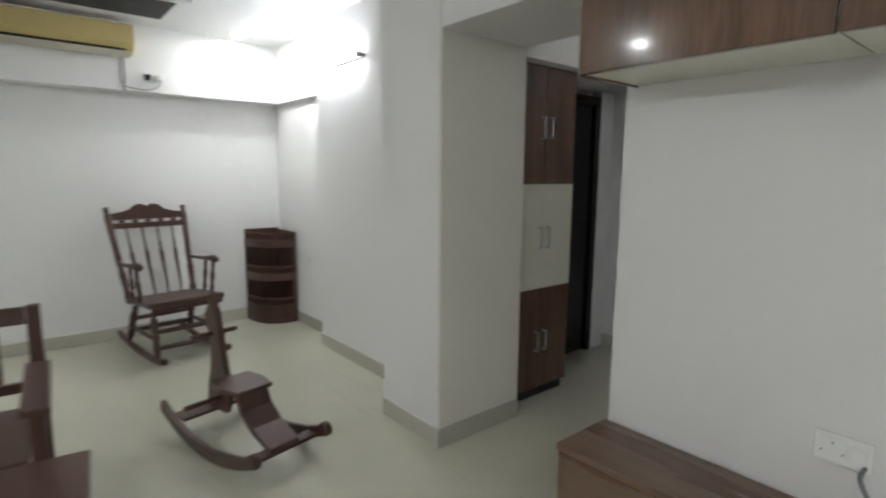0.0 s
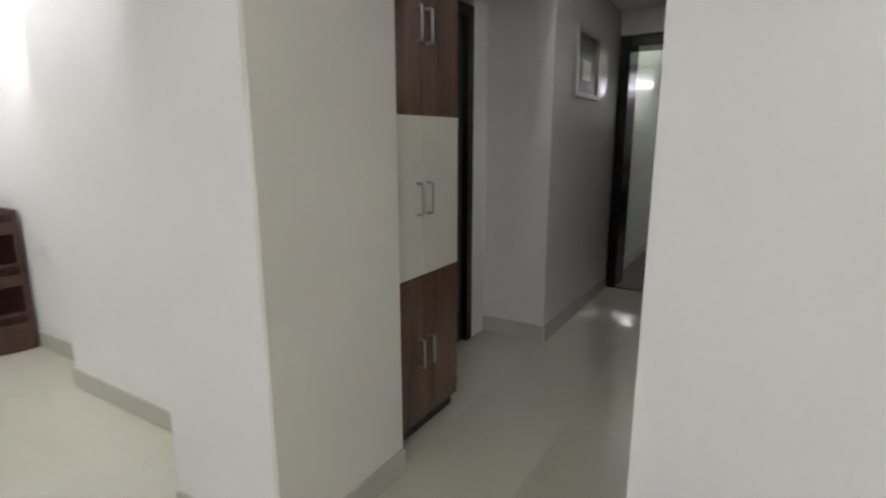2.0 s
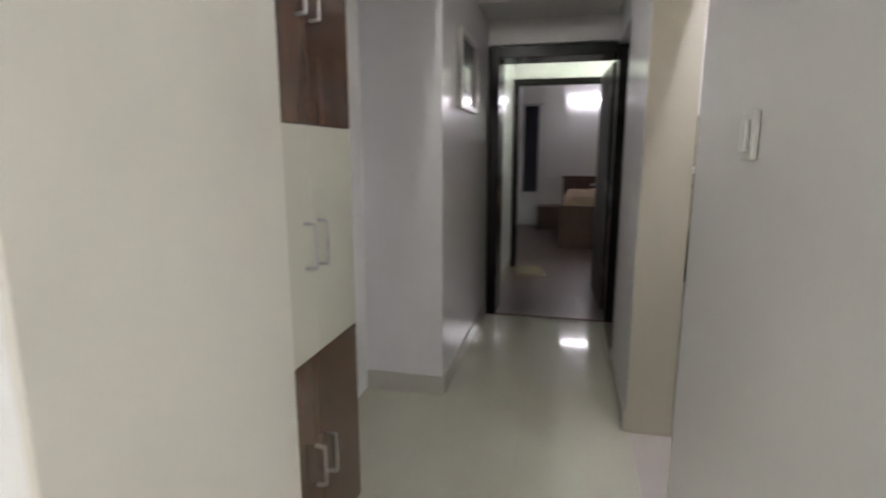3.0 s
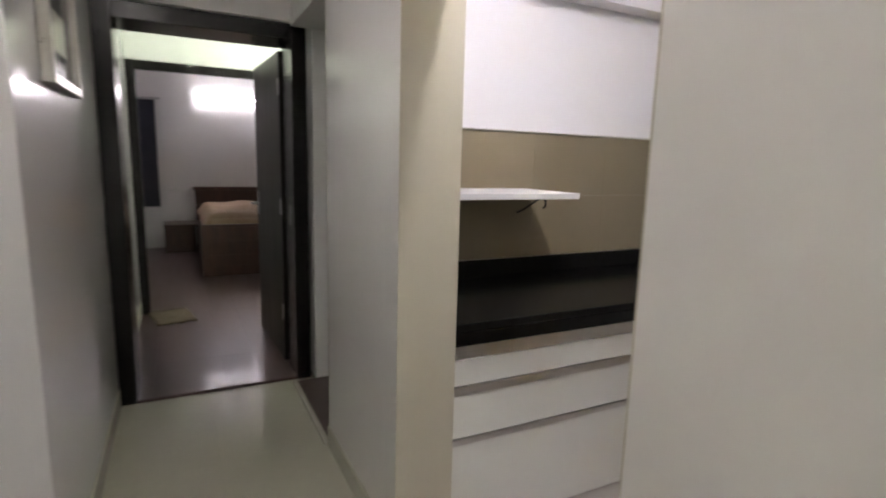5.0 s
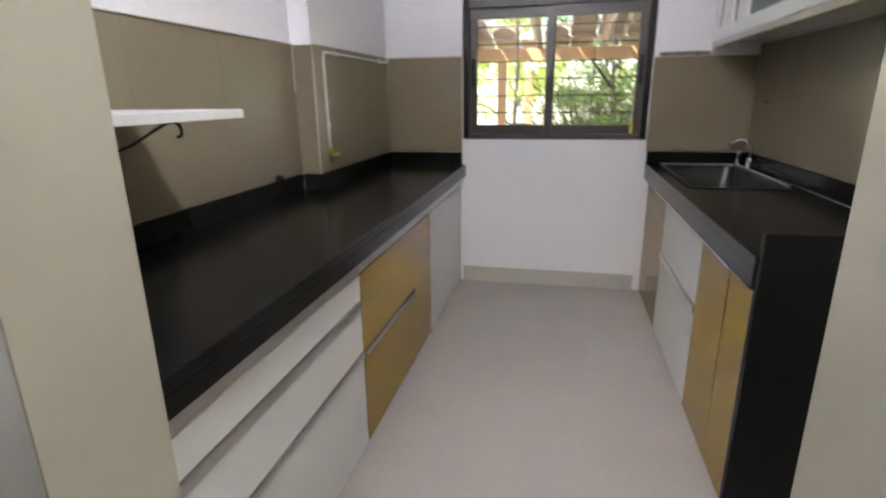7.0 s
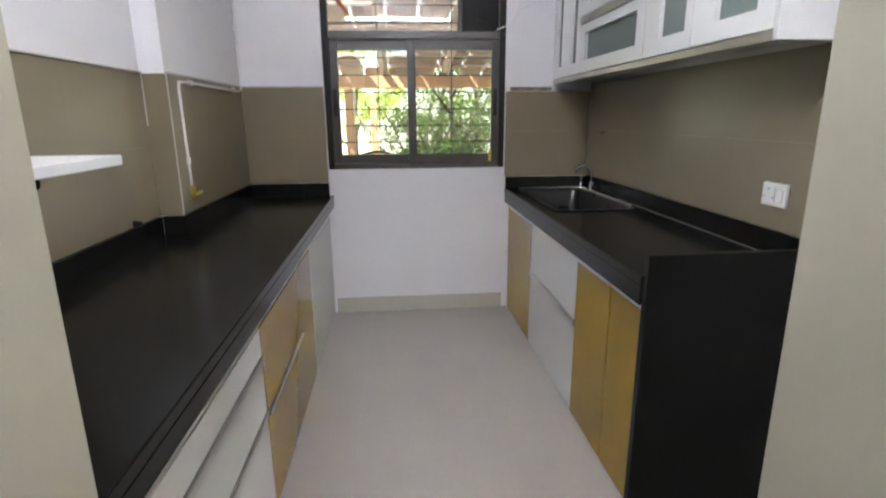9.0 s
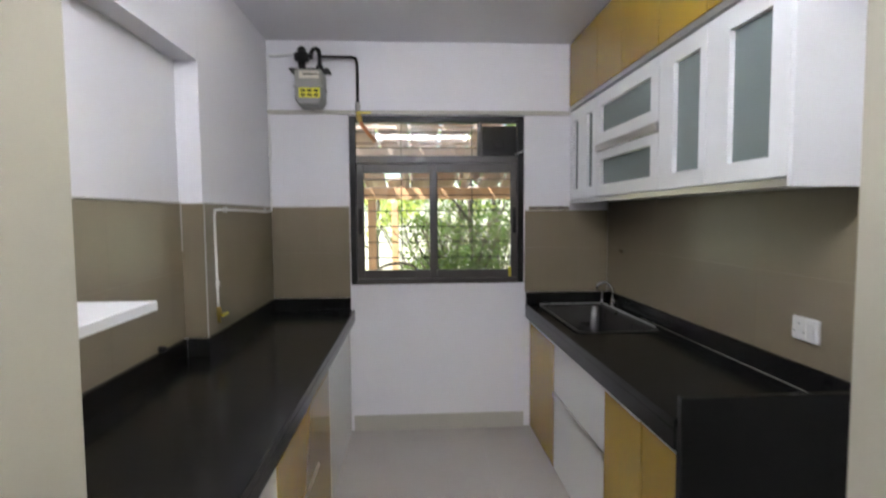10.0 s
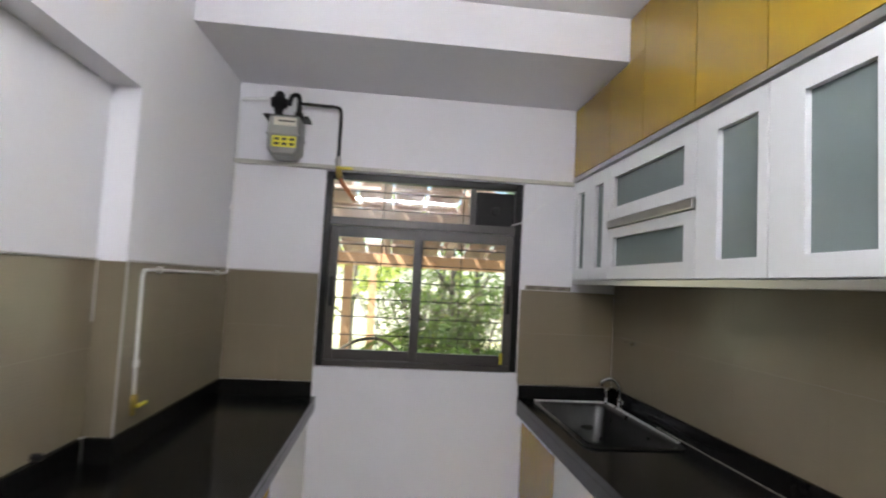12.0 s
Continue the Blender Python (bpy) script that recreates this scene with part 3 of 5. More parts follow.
part("base", turned((0, 0, 0.004), (0, 0, 0.06), [(0, 0.028), (0.15, 0.028), (0.2, 0.018), (0.7, 0.018), (1, 0.014)], 16), CHROME, tap, smooth=True)
part("spout", pipe(bend([(0, 0, 0.055), (0, 0, 0.11), (0.022, -0.015, 0.15), (0.055, -0.028, 0.158), (0.088, -0.04, 0.138), (0.092, -0.042, 0.112)], 6), 0.010, 12), CHROME, tap, smooth=True)
part("lever", pipe([(0, 0.01, 0.04), (0.012, 0.05, 0.052), (0.018, 0.075, 0.05)], [0.011, 0.008, 0.01], 10), CHROME, tap, "chrome tap lever", smooth=True)
pot = thing("soap_dispenser", "small black cap dispenser behind the sink", "dispenser", (2.455, -1.68, CR))
part("body", turned((0, 0, 0.003), (0, 0, 0.09), [(0, 0.02), (0.15, 0.02), (0.25, 0.009), (0.7, 0.009), (0.75, 0.013), (1, 0.012)], 14), CHROME, pot, smooth=True)

# wall cabinets
CX = 2.655


def glazed_door(parent, y0, y1, z0, z1, gy0, gy1, gz0, gz1):
    """A white frame round a frosted pane."""
    b = frame_ring(CX - 0.02, CX, y0 + 0.001, y1 - 0.001, z0 + 0.001, z1 - 0.001, gy0, gy1, gz0, gz1)
    d = part("door", b, WHITE_FRAME, parent)
    part("pane", box(CX - 0.0225, CX - 0.0205, gy0 - 0.006, gy1 + 0.006, gz0 - 0.006, gz1 + 0.006), FROST, d, "frosted grey-green glass pane")
    return d


def wall_cabinet(label, y0, y1, doors, end=False):
    t = thing("wall_cabinet", label, "cabinet", group="kitchen wall cabinets")
    z0, z1, x0 = 1.553, 2.132, 2.387
    part("back", box(x0, x0 + 0.012, y0 + 0.001, y1 - 0.001, z0, z1), WHITE_FRAME, t)
    part("bottom", box(x0 + 0.013, CX - 0.024, y0 + 0.001, y1 - (0.0205 if end else 0.001), z0, z0 + 0.018), WHITE_FRAME, t)
    part("top", box(x0 + 0.013, CX - 0.024, y0 + 0.001, y1 - 0.001, z1 - 0.018, z1), WHITE_FRAME, t)
    part("side_panel", box(x0 + 0.013, CX - 0.024, y0 + 0.001, y0 + 0.019, z0 + 0.019, z1 - 0.019), WHITE_FRAME, t)
    part("side_panel", box(x0 + 0.013, CX - 0.024 if not end else CX, y1 - 0.019, y1 - 0.001, z0 + (0.019 if not end else -0.028), z1 - 0.019), WHITE_FRAME, t)
    part("shelf", box(x0 + 0.013, CX - 0.04, y0 + 0.02, y1 - 0.02, 1.83, 1.848), WHITE_FRAME, t)
    for d in doors:
        glazed_door(t, *d)
    return t


GZ0, GZ1 = 1.618, 2.058
wall_cabinet("white wall cabinet with two narrow frosted doors", -1.765, -1.262, [(-1.765, -1.50, 1.554, 2.13, -1.70, -1.60, GZ0, GZ1), (-1.50, -1.262, 1.554, 2.13, -1.44, -1.335, GZ0, GZ1)])
flap = wall_cabinet("white wall cabinet with two lift-up frosted flaps", -1.26, -0.50, [(-1.26, -0.50, 1.554, 1.805, -1.20, -0.575, GZ0, 1.758), (-1.26, -0.50, 1.85, 2.13, -1.205, -0.58, 1.908, GZ1)])
part("handle_profile", box(CX - 0.02, CX + 0.012, -1.255, -0.505, 1.808, 1.847, 0.003), ALU, flap, "aluminium grip between the flaps")
wall_cabinet("white wall cabinet with a tall frosted door", -0.498, -0.135, [(-0.498, -0.135, 1.554, 2.13, -0.374, -0.180, GZ0, GZ1)])
wall_cabinet("white wall cabinet with a tall frosted door", -0.133, 0.309, [(-0.133, 0.288, 1.554, 2.13, 0.0, 0.208, GZ0, GZ1)], True)
low = thing("cabinet_rail", "brushed aluminium grip rail under the wall cabinets", "rail")
part("profile", box(CX - 0.032, CX - 0.002, -1.764, 0.288, 1.525, 1.5515, 0.002), ALU, low)
rail = thing("cabinet_rail", "brushed aluminium rail between the wall cabinets", "rail")
part("profile", box(2.62, CX + 0.012, -1.765, 1.10, 2.136, 2.162, 0.003), ALU, rail)
for a, b in ((-1.765, -1.25), (-1.25, -0.90), (-0.90, -0.50), (-0.50, -0.132), (-0.132, 0.36), (0.36, 1.10)):
    t = thing("loft_cabinet", "mustard yellow gloss loft cabinet under the ceiling", "cabinet", group="kitchen loft cabinets")
    part("body", box(2.387, 2.642, a + 0.001, b - 0.001, 2.166, 2.575 if b < -1.0 else 2.785), WHITE_FRAME, t)
    if b < -1.0:
        part("door", box(2.644, 2.663, a + 0.0015, b - 0.0015, 2.166, 2.575, 0.0015), YELLOW, t)
    else:
        if a < -1.045:
            part("door", box(2.644, 2.663, a + 0.0015, b - 0.0015, 2.166, 2.575, 0.0015), YELLOW, t)
            part("door", box(2.644, 2.663, -1.0495, b - 0.0015, 2.5765, 2.783, 0.0015), YELLOW, t)
        else:
            part("door", box(2.644, 2.663, a + 0.0015, b - 0.0015, 2.166, 2.783, 0.0015), YELLOW, t)

# white shelf on brackets
shelf = thing("wall_shelf", "white laminate shelf on curved brackets", "shelf")
part("board", box(4.344, 4.742, 0.405, 1.106, 1.222, 1.246, 0.002), WHITE_FRAME, shelf)
for y in (0.45, 0.98):
    part("bracket", pipe(bend([(4.735, y, 1.13), (4.68, y, 1.15), (4.60, y, 1.19), (4.55, y, 1.212), (4.52, y, 1.205), (4.515, y, 1.18), (4.53, y, 1.17)], 5), 0.0045, 8), BLACK_PLASTIC, shelf, "black iron scroll bracket", smooth=True)

# wall sockets
def socket_plate(label, x, y, z, turn, w=0.12, h=0.085, group="wall sockets"):
    t = thing("wall_socket", label, "socket", (x, y, z), turn, group)
    part("plate", box(-w / 2, w / 2, 0.0, 0.012, -h / 2, h / 2, 0.004), WHITE_PLASTIC, t)
    part("socket_face", box(-w * 0.08, w * 0.40, 0.0122, 0.016, -h * 0.38, h * 0.38, 0.002), WHITE_PLASTIC, t)
    for dx, dz in ((0.05, 0.018), (0.028, -0.010), (0.072, -0.010)):
        k = w / 0.12
        part("pin_hole", turned(((dx - 0.03) * k, 0.0162, dz), ((dx - 0.03) * k, 0.0168, dz), [(0, 0.0032), (1, 0.0032)], 8), CABLE, t)
    part("switch", box(-w * 0.40, -w * 0.14, 0.0122, 0.019, -h * 0.28, h * 0.28, 0.003), WHITE_PLASTIC, t, "white rocker switch")
    return t


socket_plate("white wall socket above the black worktop", 2.394, 0.06, 1.06, -90, 0.118, 0.08)

# gas pipe and valve on the pier
gas = thing("gas_pipe", "white painted gas pipe with a yellow valve", "pipe")
part("pipe", pipe(bend([(4.632, -1.755, 2.47), (4.632, -1.755, 2.2), (4.632, -1.755, 1.6), (4.632, -1.752, 1.52), (4.632, -1.70, 1.485), (4.632, -1.3, 1.485), (4.632, -0.83, 1.485), (4.632, -0.77, 1.47), (4.632, -0.765, 1.40), (4.632, -0.775, 1.03)], 5), 0.0065, 10), WHITE_PLASTIC, gas, smooth=True)
for y, z in ((-1.58, 1.485), (-0.90, 1.485), (-0.77, 1.14)):
    part("clip", box(4.622, 4.643, y - 0.011, y + 0.011, z - 0.013, z + 0.015, 0.003), WHITE_PLASTIC, gas, "white pipe clip")
part("clip", box(4.622, 4.643, -1.765, -1.742, 1.84, 1.866, 0.003), WHITE_PLASTIC, gas, "white pipe clip")
part("valve", turned((4.632, -0.775, 1.03), (4.632, -0.777, 0.955), [(0, 0.010), (0.2, 0.015), (0.6, 0.015), (0.65, 0.009), (1, 0.009)], 12), BRASS, gas, "brass gas valve", smooth=True)
part("valve_handle", box(4.606, 4.618, -0.84, -0.765, 0.982, 0.996, 0.004), YELLOW_PLASTIC, gas, "yellow lever")

# gas meter
meter = thing("gas_meter", "grey gas meter with a yellow label on the wall", "gas meter", (4.345, WY, 2.24))
body = rings([[(x * s, 0.03 + 0.16 * k, z * s + dz) for x, z, dz in ((-0.085, -0.07, 0), (-0.062, -0.105, 0), (0.062, -0.105, 0), (0.085, -0.07, 0), (0.085, 0.10, 0), (0.075, 0.115, 0), (-0.075, 0.115, 0), (-0.085, 0.10, 0))] for k, s in ((0, 0.94), (0.08, 1.0), (0.9, 1.0), (1.0, 0.9))])
part("case", body, GREY_PAINT, meter)
part("seam", box(-0.091, 0.091, 0.025, 0.195, 0.004, 0.013, 0.003), GREY_PAINT, meter)
part("label", box(-0.070, 0.058, 0.1915, 0.1925, -0.062, -0.002), YELLOW_LABEL, meter, "yellow warning label with small print")
for k in range(3):
    for r in range(2):
        part("print", box(-0.06 + k * 0.04, -0.034 + k * 0.04, 0.1926, 0.1930, -0.052 + r * 0.026, -0.038 + r * 0.026), BLACK_PLASTIC, meter)
part("dial_window", box(-0.065, 0.055, 0.1915, 0.195, 0.055, 0.1, 0.003), AC_LOUVRE, meter, "pale dial window")
part("dial_mark", box(-0.058, 0.03, 0.1952, 0.1957, 0.075, 0.084), BLACK_PLASTIC, meter)
part("bracket", box(-0.115, 0.13, 0.0, 0.12, 0.125, 0.137, 0.002), BLACK_PLASTIC, meter, "black steel bracket")
part("inlet", turned((-0.055, 0.09, 0.115), (-0.055, 0.09, 0.16), [(0, 0.028), (0.5, 0.028), (0.55, 0.022), (1, 0.022)], 12), BLACK_PLASTIC, meter)
part("outlet", turned((0.055, 0.09, 0.115), (0.055, 0.09, 0.16), [(0, 0.028), (0.5, 0.028), (0.55, 0.022), (1, 0.022)], 12), BLACK_PLASTIC, meter)
reg = part("regulator", turned((0.055, 0.09, 0.16), (0.055, 0.09, 0.275), [(0, 0.024), (0.2, 0.024), (0.25, 0.045), (0.6, 0.05), (0.65, 0.03), (0.9, 0.026), (1, 0.012)], 14), BLACK_PLASTIC, meter, "black gas regulator", smooth=True)
part("pipe", pipe(bend([(0.055, 0.09, 0.235), (0.13, 0.07, 0.235), (0.2, 0.03, 0.238), (0.275, 0.02, 0.238)], 5), 0.011, 10), WHITE_PLASTIC, meter, "white inlet pipe", smooth=True)
part("pipe", pipe(bend([(-0.055, 0.09, 0.16), (-0.055, 0.09, 0.235), (-0.04, 0.09, 0.262), (-0.01, 0.09, 0.25), (0.0, 0.09, 0.2)], 5), 0.013, 10), BLACK_PLASTIC, meter, smooth=True)
part("pipe", pipe(bend([(-0.05, 0.09, 0.215), (-0.18, 0.06, 0.222), (-0.26, 0.05, 0.222), (-0.283, 0.05, 0.19), (-0.285, 0.05, 0.05), (-0.285, 0.05, -0.07)], 6), 0.0095, 10), BLACK_PLASTIC, meter, "black outlet pipe", smooth=True)
part("coupling", turned((-0.285, 0.05, -0.06), (-0.285, 0.05, -0.115), [(0, 0.014), (0.4, 0.018), (0.6, 0.018), (1, 0.012)], 12), ALU, meter)
part("valve", turned((-0.285, 0.05, -0.115), (-0.30, 0.05, -0.19), [(0, 0.012), (0.3, 0.019), (0.7, 0.019), (1, 0.011)], 12), BRASS, meter, "brass gas valve", smooth=True)
part("valve_handle", box(-0.37, -0.28, 0.066, 0.078, -0.137, -0.122, 0.004), YELLOW_PLASTIC, meter, "yellow lever")
part("hose", pipe(bend([(-0.30, 0.05, -0.185), (-0.33, 0.05, -0.23), (-0.35, 0.03, -0.255), (-0.37, -0.02, -0.275), (-0.375, -0.10, -0.285)], 6), 0.013, 10), HOSE, meter, "orange rubber hose", smooth=True)

# window
win = structure(thing("window_1", "gunmetal aluminium sliding window with an exhaust fan", "window"))
WYF = WY - 0.05


def bar(name, x0, x1, z0, z1, y0=WYF - 0.035, y1=WYF + 0.035, parent=None, mat=GUNMETAL):
    return part(name, box(x0, x1, y0, y1, z0, z1, 0.003), mat, parent or win)


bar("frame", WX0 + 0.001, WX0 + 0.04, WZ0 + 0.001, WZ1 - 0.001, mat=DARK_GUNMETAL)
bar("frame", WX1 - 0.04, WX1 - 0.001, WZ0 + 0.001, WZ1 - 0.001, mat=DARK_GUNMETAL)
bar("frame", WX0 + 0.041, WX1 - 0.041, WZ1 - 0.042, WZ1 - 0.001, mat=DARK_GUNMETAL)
bar("frame", WX0 + 0.041, WX1 - 0.041, WZ0 + 0.001, WZ0 + 0.035)
bar("transom", WX0 + 0.041, WX1 - 0.041, 1.80, 1.848)
bar("mullion", 3.245, 3.275, 1.849, 2.065, WYF - 0.02, WYF + 0.02)
part("pane", box(3.276, WX1 - 0.042, WYF - 0.003, WYF + 0.003, 1.849, 2.065), PANE, win, "clear glass pane")
for x0, x1, dy in ((3.545, WX1 - 0.042, -0.017), (WX0 + 0.042, 3.60, 0.012)):
    s = part("sash", box(x0, x0 + 0.046, WYF + dy - 0.012, WYF + dy + 0.012, WZ0 + 0.036, 1.798, 0.002), GUNMETAL, win)
    for nm, b in (("stile", (x1 - 0.046, x1, WZ0 + 0.036, 1.798)), ("rail", (x0 + 0.047, x1 - 0.047, WZ0 + 0.036, WZ0 + 0.092)), ("rail", (x0 + 0.047, x1 - 0.047, 1.737, 1.798))):
        part(nm, box(b[0], b[1], WYF + dy - 0.012, WYF + dy + 0.012, b[2], b[3], 0.002), GUNMETAL, s)
    p = part("pane", box(x0 + 0.047, x1 - 0.047, WYF + dy - 0.002, WYF + dy + 0.002, WZ0 + 0.093, 1.736), PANE, s, "clear glass pane")
    p.visible_shadow = False
for x in (4.062, 3.028):
    part("handle", box(x - 0.012, x + 0.012, WYF + 0.024, WYF + 0.034, 1.33, 1.50, 0.004), BLACK_PLASTIC, win, "black grip handle")
for o in win.children:
    if o.name.startswith("pane"):
        o.visible_shadow = False
fan = thing("exhaust_fan", "black square exhaust fan fitted in the window", "fan", (3.127, WYF, 1.937))
part("housing", box(-0.115, 0.115, -0.05, 0.02, -0.112, 0.112, 0.006), BLACK_PLASTIC, fan)
for k in range(5):
    r = 0.03 + 0.018 * k
    part("guard_ring", pipe([(r * math.cos(a), 0.024, r * math.sin(a)) for a in (2 * math.pi * i / 24 for i in range(25))], 0.002, 6), BLACK_PLASTIC, fan)
part("hub", turned((0, 0.02, 0), (0, 0.03, 0), [(0, 0.026), (0.7, 0.026), (1, 0.02)], 16), BLACK_PLASTIC, fan)
part("cord", pipe(bend([(-0.10, 0.03, -0.08), (-0.165, 0.06, -0.055), (-0.21, 0.068, -0.01), (-0.26, 0.066, 0.04), (-0.30, 0.06, 0.06)], 4), 0.0035, 6), WHITE_PLASTIC, fan, "thin white wire")
part("cord", pipe(bend([(-0.215, 0.068, -0.005), (-0.235, 0.07, 0.04), (-0.24, 0.07, 0.085)], 4), 0.003, 6), WHITE_PLASTIC, fan, "thin white wire")
grille = thing("window_grille", "iron security grille outside the window", "grille")
for z in [WZ0 + 0.06 + 0.108 * k for k in range(10)]:
    part("rod", pipe([(WX0, WY - 0.15, z), (WX1, WY - 0.15, z)], 0.0035, 6), BLACK_PLASTIC, grille)
for x in (3.3, 3.79):
    part("rod", pipe([(x, WY - 0.16, WZ0), (x, WY - 0.16, WZ1)], 0.0028, 6), BLACK_PLASTIC, grille)
tape = thing("yellow_strap", "yellow strap hanging at the window sash", "strap")
part("band", box(3.05, 3.068, WYF + 0.026, WYF + 0.030, 1.035, 1.10, 0.001), YELLOW_PLASTIC, tape)

hook = thing("wall_hook", "small chrome towel hook on beige tiles", "hook", (2.402, -1.50, 1.222))
part("rod", pipe(bend([(0.0, 0.06, 0), (0.02, 0.03, 0.004), (0.02, -0.04, 0.0), (0.0, -0.06, 0)], 4), 0.003, 6), CHROME, hook)
part("knob", turned((0, 0.06, 0), (0.03, 0.06, 0), [(0, 0.010), (0.6, 0.008), (1, 0.011)], 10), CHROME, hook)
outlet = thing("pipe_stub", "small dark capped pipe stub above the upstand", "pipe", (4.735, -0.41, 0.922))
part("stub", turned((0, 0, 0), (-0.03, 0, 0), [(0, 0.012), (0.7, 0.012), (1, 0.008)], 10), BLACK_PLASTIC, outlet)


def tube_light(label, x, y, z, turn, length=1.18, mat=TUBE_GLOW, group="tube lights"):
    t = thing("tube_light", label, "lamp", (x, y, z), turn, group)
    part("batten", box(-length / 2 - 0.02, length / 2 + 0.02, 0.0, 0.032, -0.014, 0.014, 0.004), WHITE_PLASTIC, t)
    part("tube", pipe([(-length / 2, 0.055, 0), (length / 2, 0.055, 0)], 0.014, 12), mat, t, "lit white tube", smooth=True)
    for s in (-1, 1):
        part("holder", box(s * (length / 2 + 0.018) - 0.012, s * (length / 2 + 0.018) + 0.012, 0.036, 0.075, -0.018, 0.018, 0.003), WHITE_PLASTIC, t)
    return t


tube_light("lit tube light above the kitchen opening", 3.61, 1.108, 2.40, 180)

# ---- living room ----
tube_light("lit tube light high on the white wall", 2.388, 4.05, 2.253, 90, 1.18, LIVING_GLOW)
# added lamp on the unseen west wall, brightens the living room walls
tube_light("added unseen tube light that fills the living room", WEST + 0.002, -0.6, 2.35, -90, 1.18, WEST_FILL_GLOW)
# guessed lamp kept out of view, lifts the dark corridor walls
tube_light("added unseen short tube that fills the corridor above the storage alcove", 3.62, 2.262, 2.54, 180, 0.85, CORRIDOR_FILL_GLOW)
tube_light("lit tube light on the bedroom wall", 11.418, 1.05, 2.22, 90, 1.18, BEDROOM_GLOW)
tube_light("lit tube light on the lobby wall", 6.75, 0.702, 2.40, 0, 1.18, LOBBY_GLOW)


def downlight(x, y):
    t = thing("ceiling_downlight", "round lit recessed ceiling downlight", "lamp", (x, y, H1), 0, "ceiling downlights")
    part("rim", turned((0, 0, -0.001), (0, 0, -0.012), [(0, 0.085), (0.6, 0.085), (1, 0.07)], 24), WHITE_PLASTIC, t)
    part("lens", turned((0, 0, -0.0125), (0, 0, -0.016), [(0, 0.066), (1, 0.062)], 24), DOWN_GLOW, t, "lit white lens")


for x, y in ((2.06, 4.92), (-1.2, 2.85), (-1.2, 0.2), (0.4, -0.9), (-1.2, 4.9)):
    downlight(x, y)


def rocking_chair():
    t = thing("rocking_chair", "dark rosewood rocking chair with spindle back and turned legs", "chair", (1.38, 4.81, 0), 8)
    W = ROSEWOOD
    seat = [(-0.285, -0.33), (0.285, -0.33), (0.265, 0.22), (-0.265, 0.22)]
    b = plate(seat, "z", -0.02, 0.022, 0.008)
    bmesh.ops.transform(b, matrix=pose(0, 0, 0.44, -5, 0, 0), verts=b.verts[:])
    part("seat", b, W, t)
    part("front_rail", box(-0.265, 0.265, -0.335, -0.315, 0.415, 0.45, 0.004), W, t)
    for s in (-1, 1):
        arc = [(s * 0.245, y, 0.035 + 0.16 * (y - 0.0) ** 2 + (0.05 * max(0, y - 0.35))) for y in [-0.44 + 0.07 * k for k in range(15)]]
        part("rocker", pipe(arc, [0.026] * 14 + [0.02], 8), W, t)
        part("leg", turned((s * 0.235, -0.26, 0.41), (s * 0.245, -0.33, 0.065), LATHE_LEG), W, t, smooth=True)
        part("leg", turned((s * 0.22, 0.16, 0.38), (s * 0.245, 0.30, 0.065), LATHE_LEG), W, t, smooth=True)
        part("post", turned((s * 0.25, 0.19, 0.40), (s * 0.30, 0.45, 1.155), [(0, 0.022), (0.08, 0.028), (0.14, 0.02), (0.3, 0.028), (0.36, 0.02), (0.42, 0.027), (0.6, 0.024), (0.9, 0.028), (0.94, 0.018), (1, 0.022)]), W, t, smooth=True)
        part("arm", pipe(bend([(s * 0.275, 0.30, 0.725), (s * 0.285, 0.12, 0.725), (s * 0.285, -0.04, 0.74), (s * 0.285, -0.13, 0.752), (s * 0.285, -0.19, 0.735)], 5), [0.02] * 5 + [0.024] * 5 + [0.03] * 5 + [0.036] * 5 + [0.03], 10, None, 0.7), W, t, smooth=True)
        for y in (-0.12, 0.02):
            part("arm_spindle", turned((s * 0.272, y, 0.455), (s * 0.29, y - 0.02, 0.735), [(0, 0.012), (0.15, 0.018), (0.3, 0.011), (0.5, 0.02), (0.7, 0.012), (0.85, 0.016), (1, 0.012)], 10), W, t, smooth=True)
        part("side_stretcher", turned((s * 0.24, -0.29, 0.2), (s * 0.232, 0.24, 0.2), [(0, 0.011), (0.5, 0.017), (1, 0.011)], 10), W, t, smooth=True)
    for y, z in ((-0.30, 0.26), (-0.32, 0.14), (0.21, 0.27), (0.26, 0.16)):
        part("stretcher", turned((-0.24, y, z), (0.24, y, z), [(0, 0.012), (0.1, 0.018), (0.5, 0.021), (0.9, 0.018), (1, 0.012)], 10), W, t, smooth=True)

    def lean(z):
        return 0.19 + (z - 0.40) * 0.35

    for z0, z1 in ((0.985, 1.03),):
        b = box(-0.28, 0.28, -0.012, 0.012, z0, z1, 0.004)
        bmesh.ops.translate(b, vec=(0, lean(1.0), 0), verts=b.verts[:])
        part("back_rail", b, W, t)
    for x in (-0.2, -0.1, 0.0, 0.1, 0.2):
        part("rail_block", box(x - 0.022, x + 0.022, lean(1.04) - 0.01, lean(1.04) + 0.01, 1.0305, 1.0525, 0.003), W, t)
    top = [(x, z - 0.045) for x, z in ((-0.288, 1.098), (0.288, 1.098), (0.288, 1.15), (0.21, 1.16), (0.14, 1.18), (0.09, 1.22), (0.04, 1.228), (0.0, 1.208), (-0.04, 1.228), (-0.09, 1.22), (-0.14, 1.18), (-0.21, 1.16), (-0.288, 1.15))]
    b = plate(top, "y", lean(1.10) - 0.013, lean(1.10) + 0.013, 0.004)
    part("crest_rail", b, W, t, "scalloped crest rail")
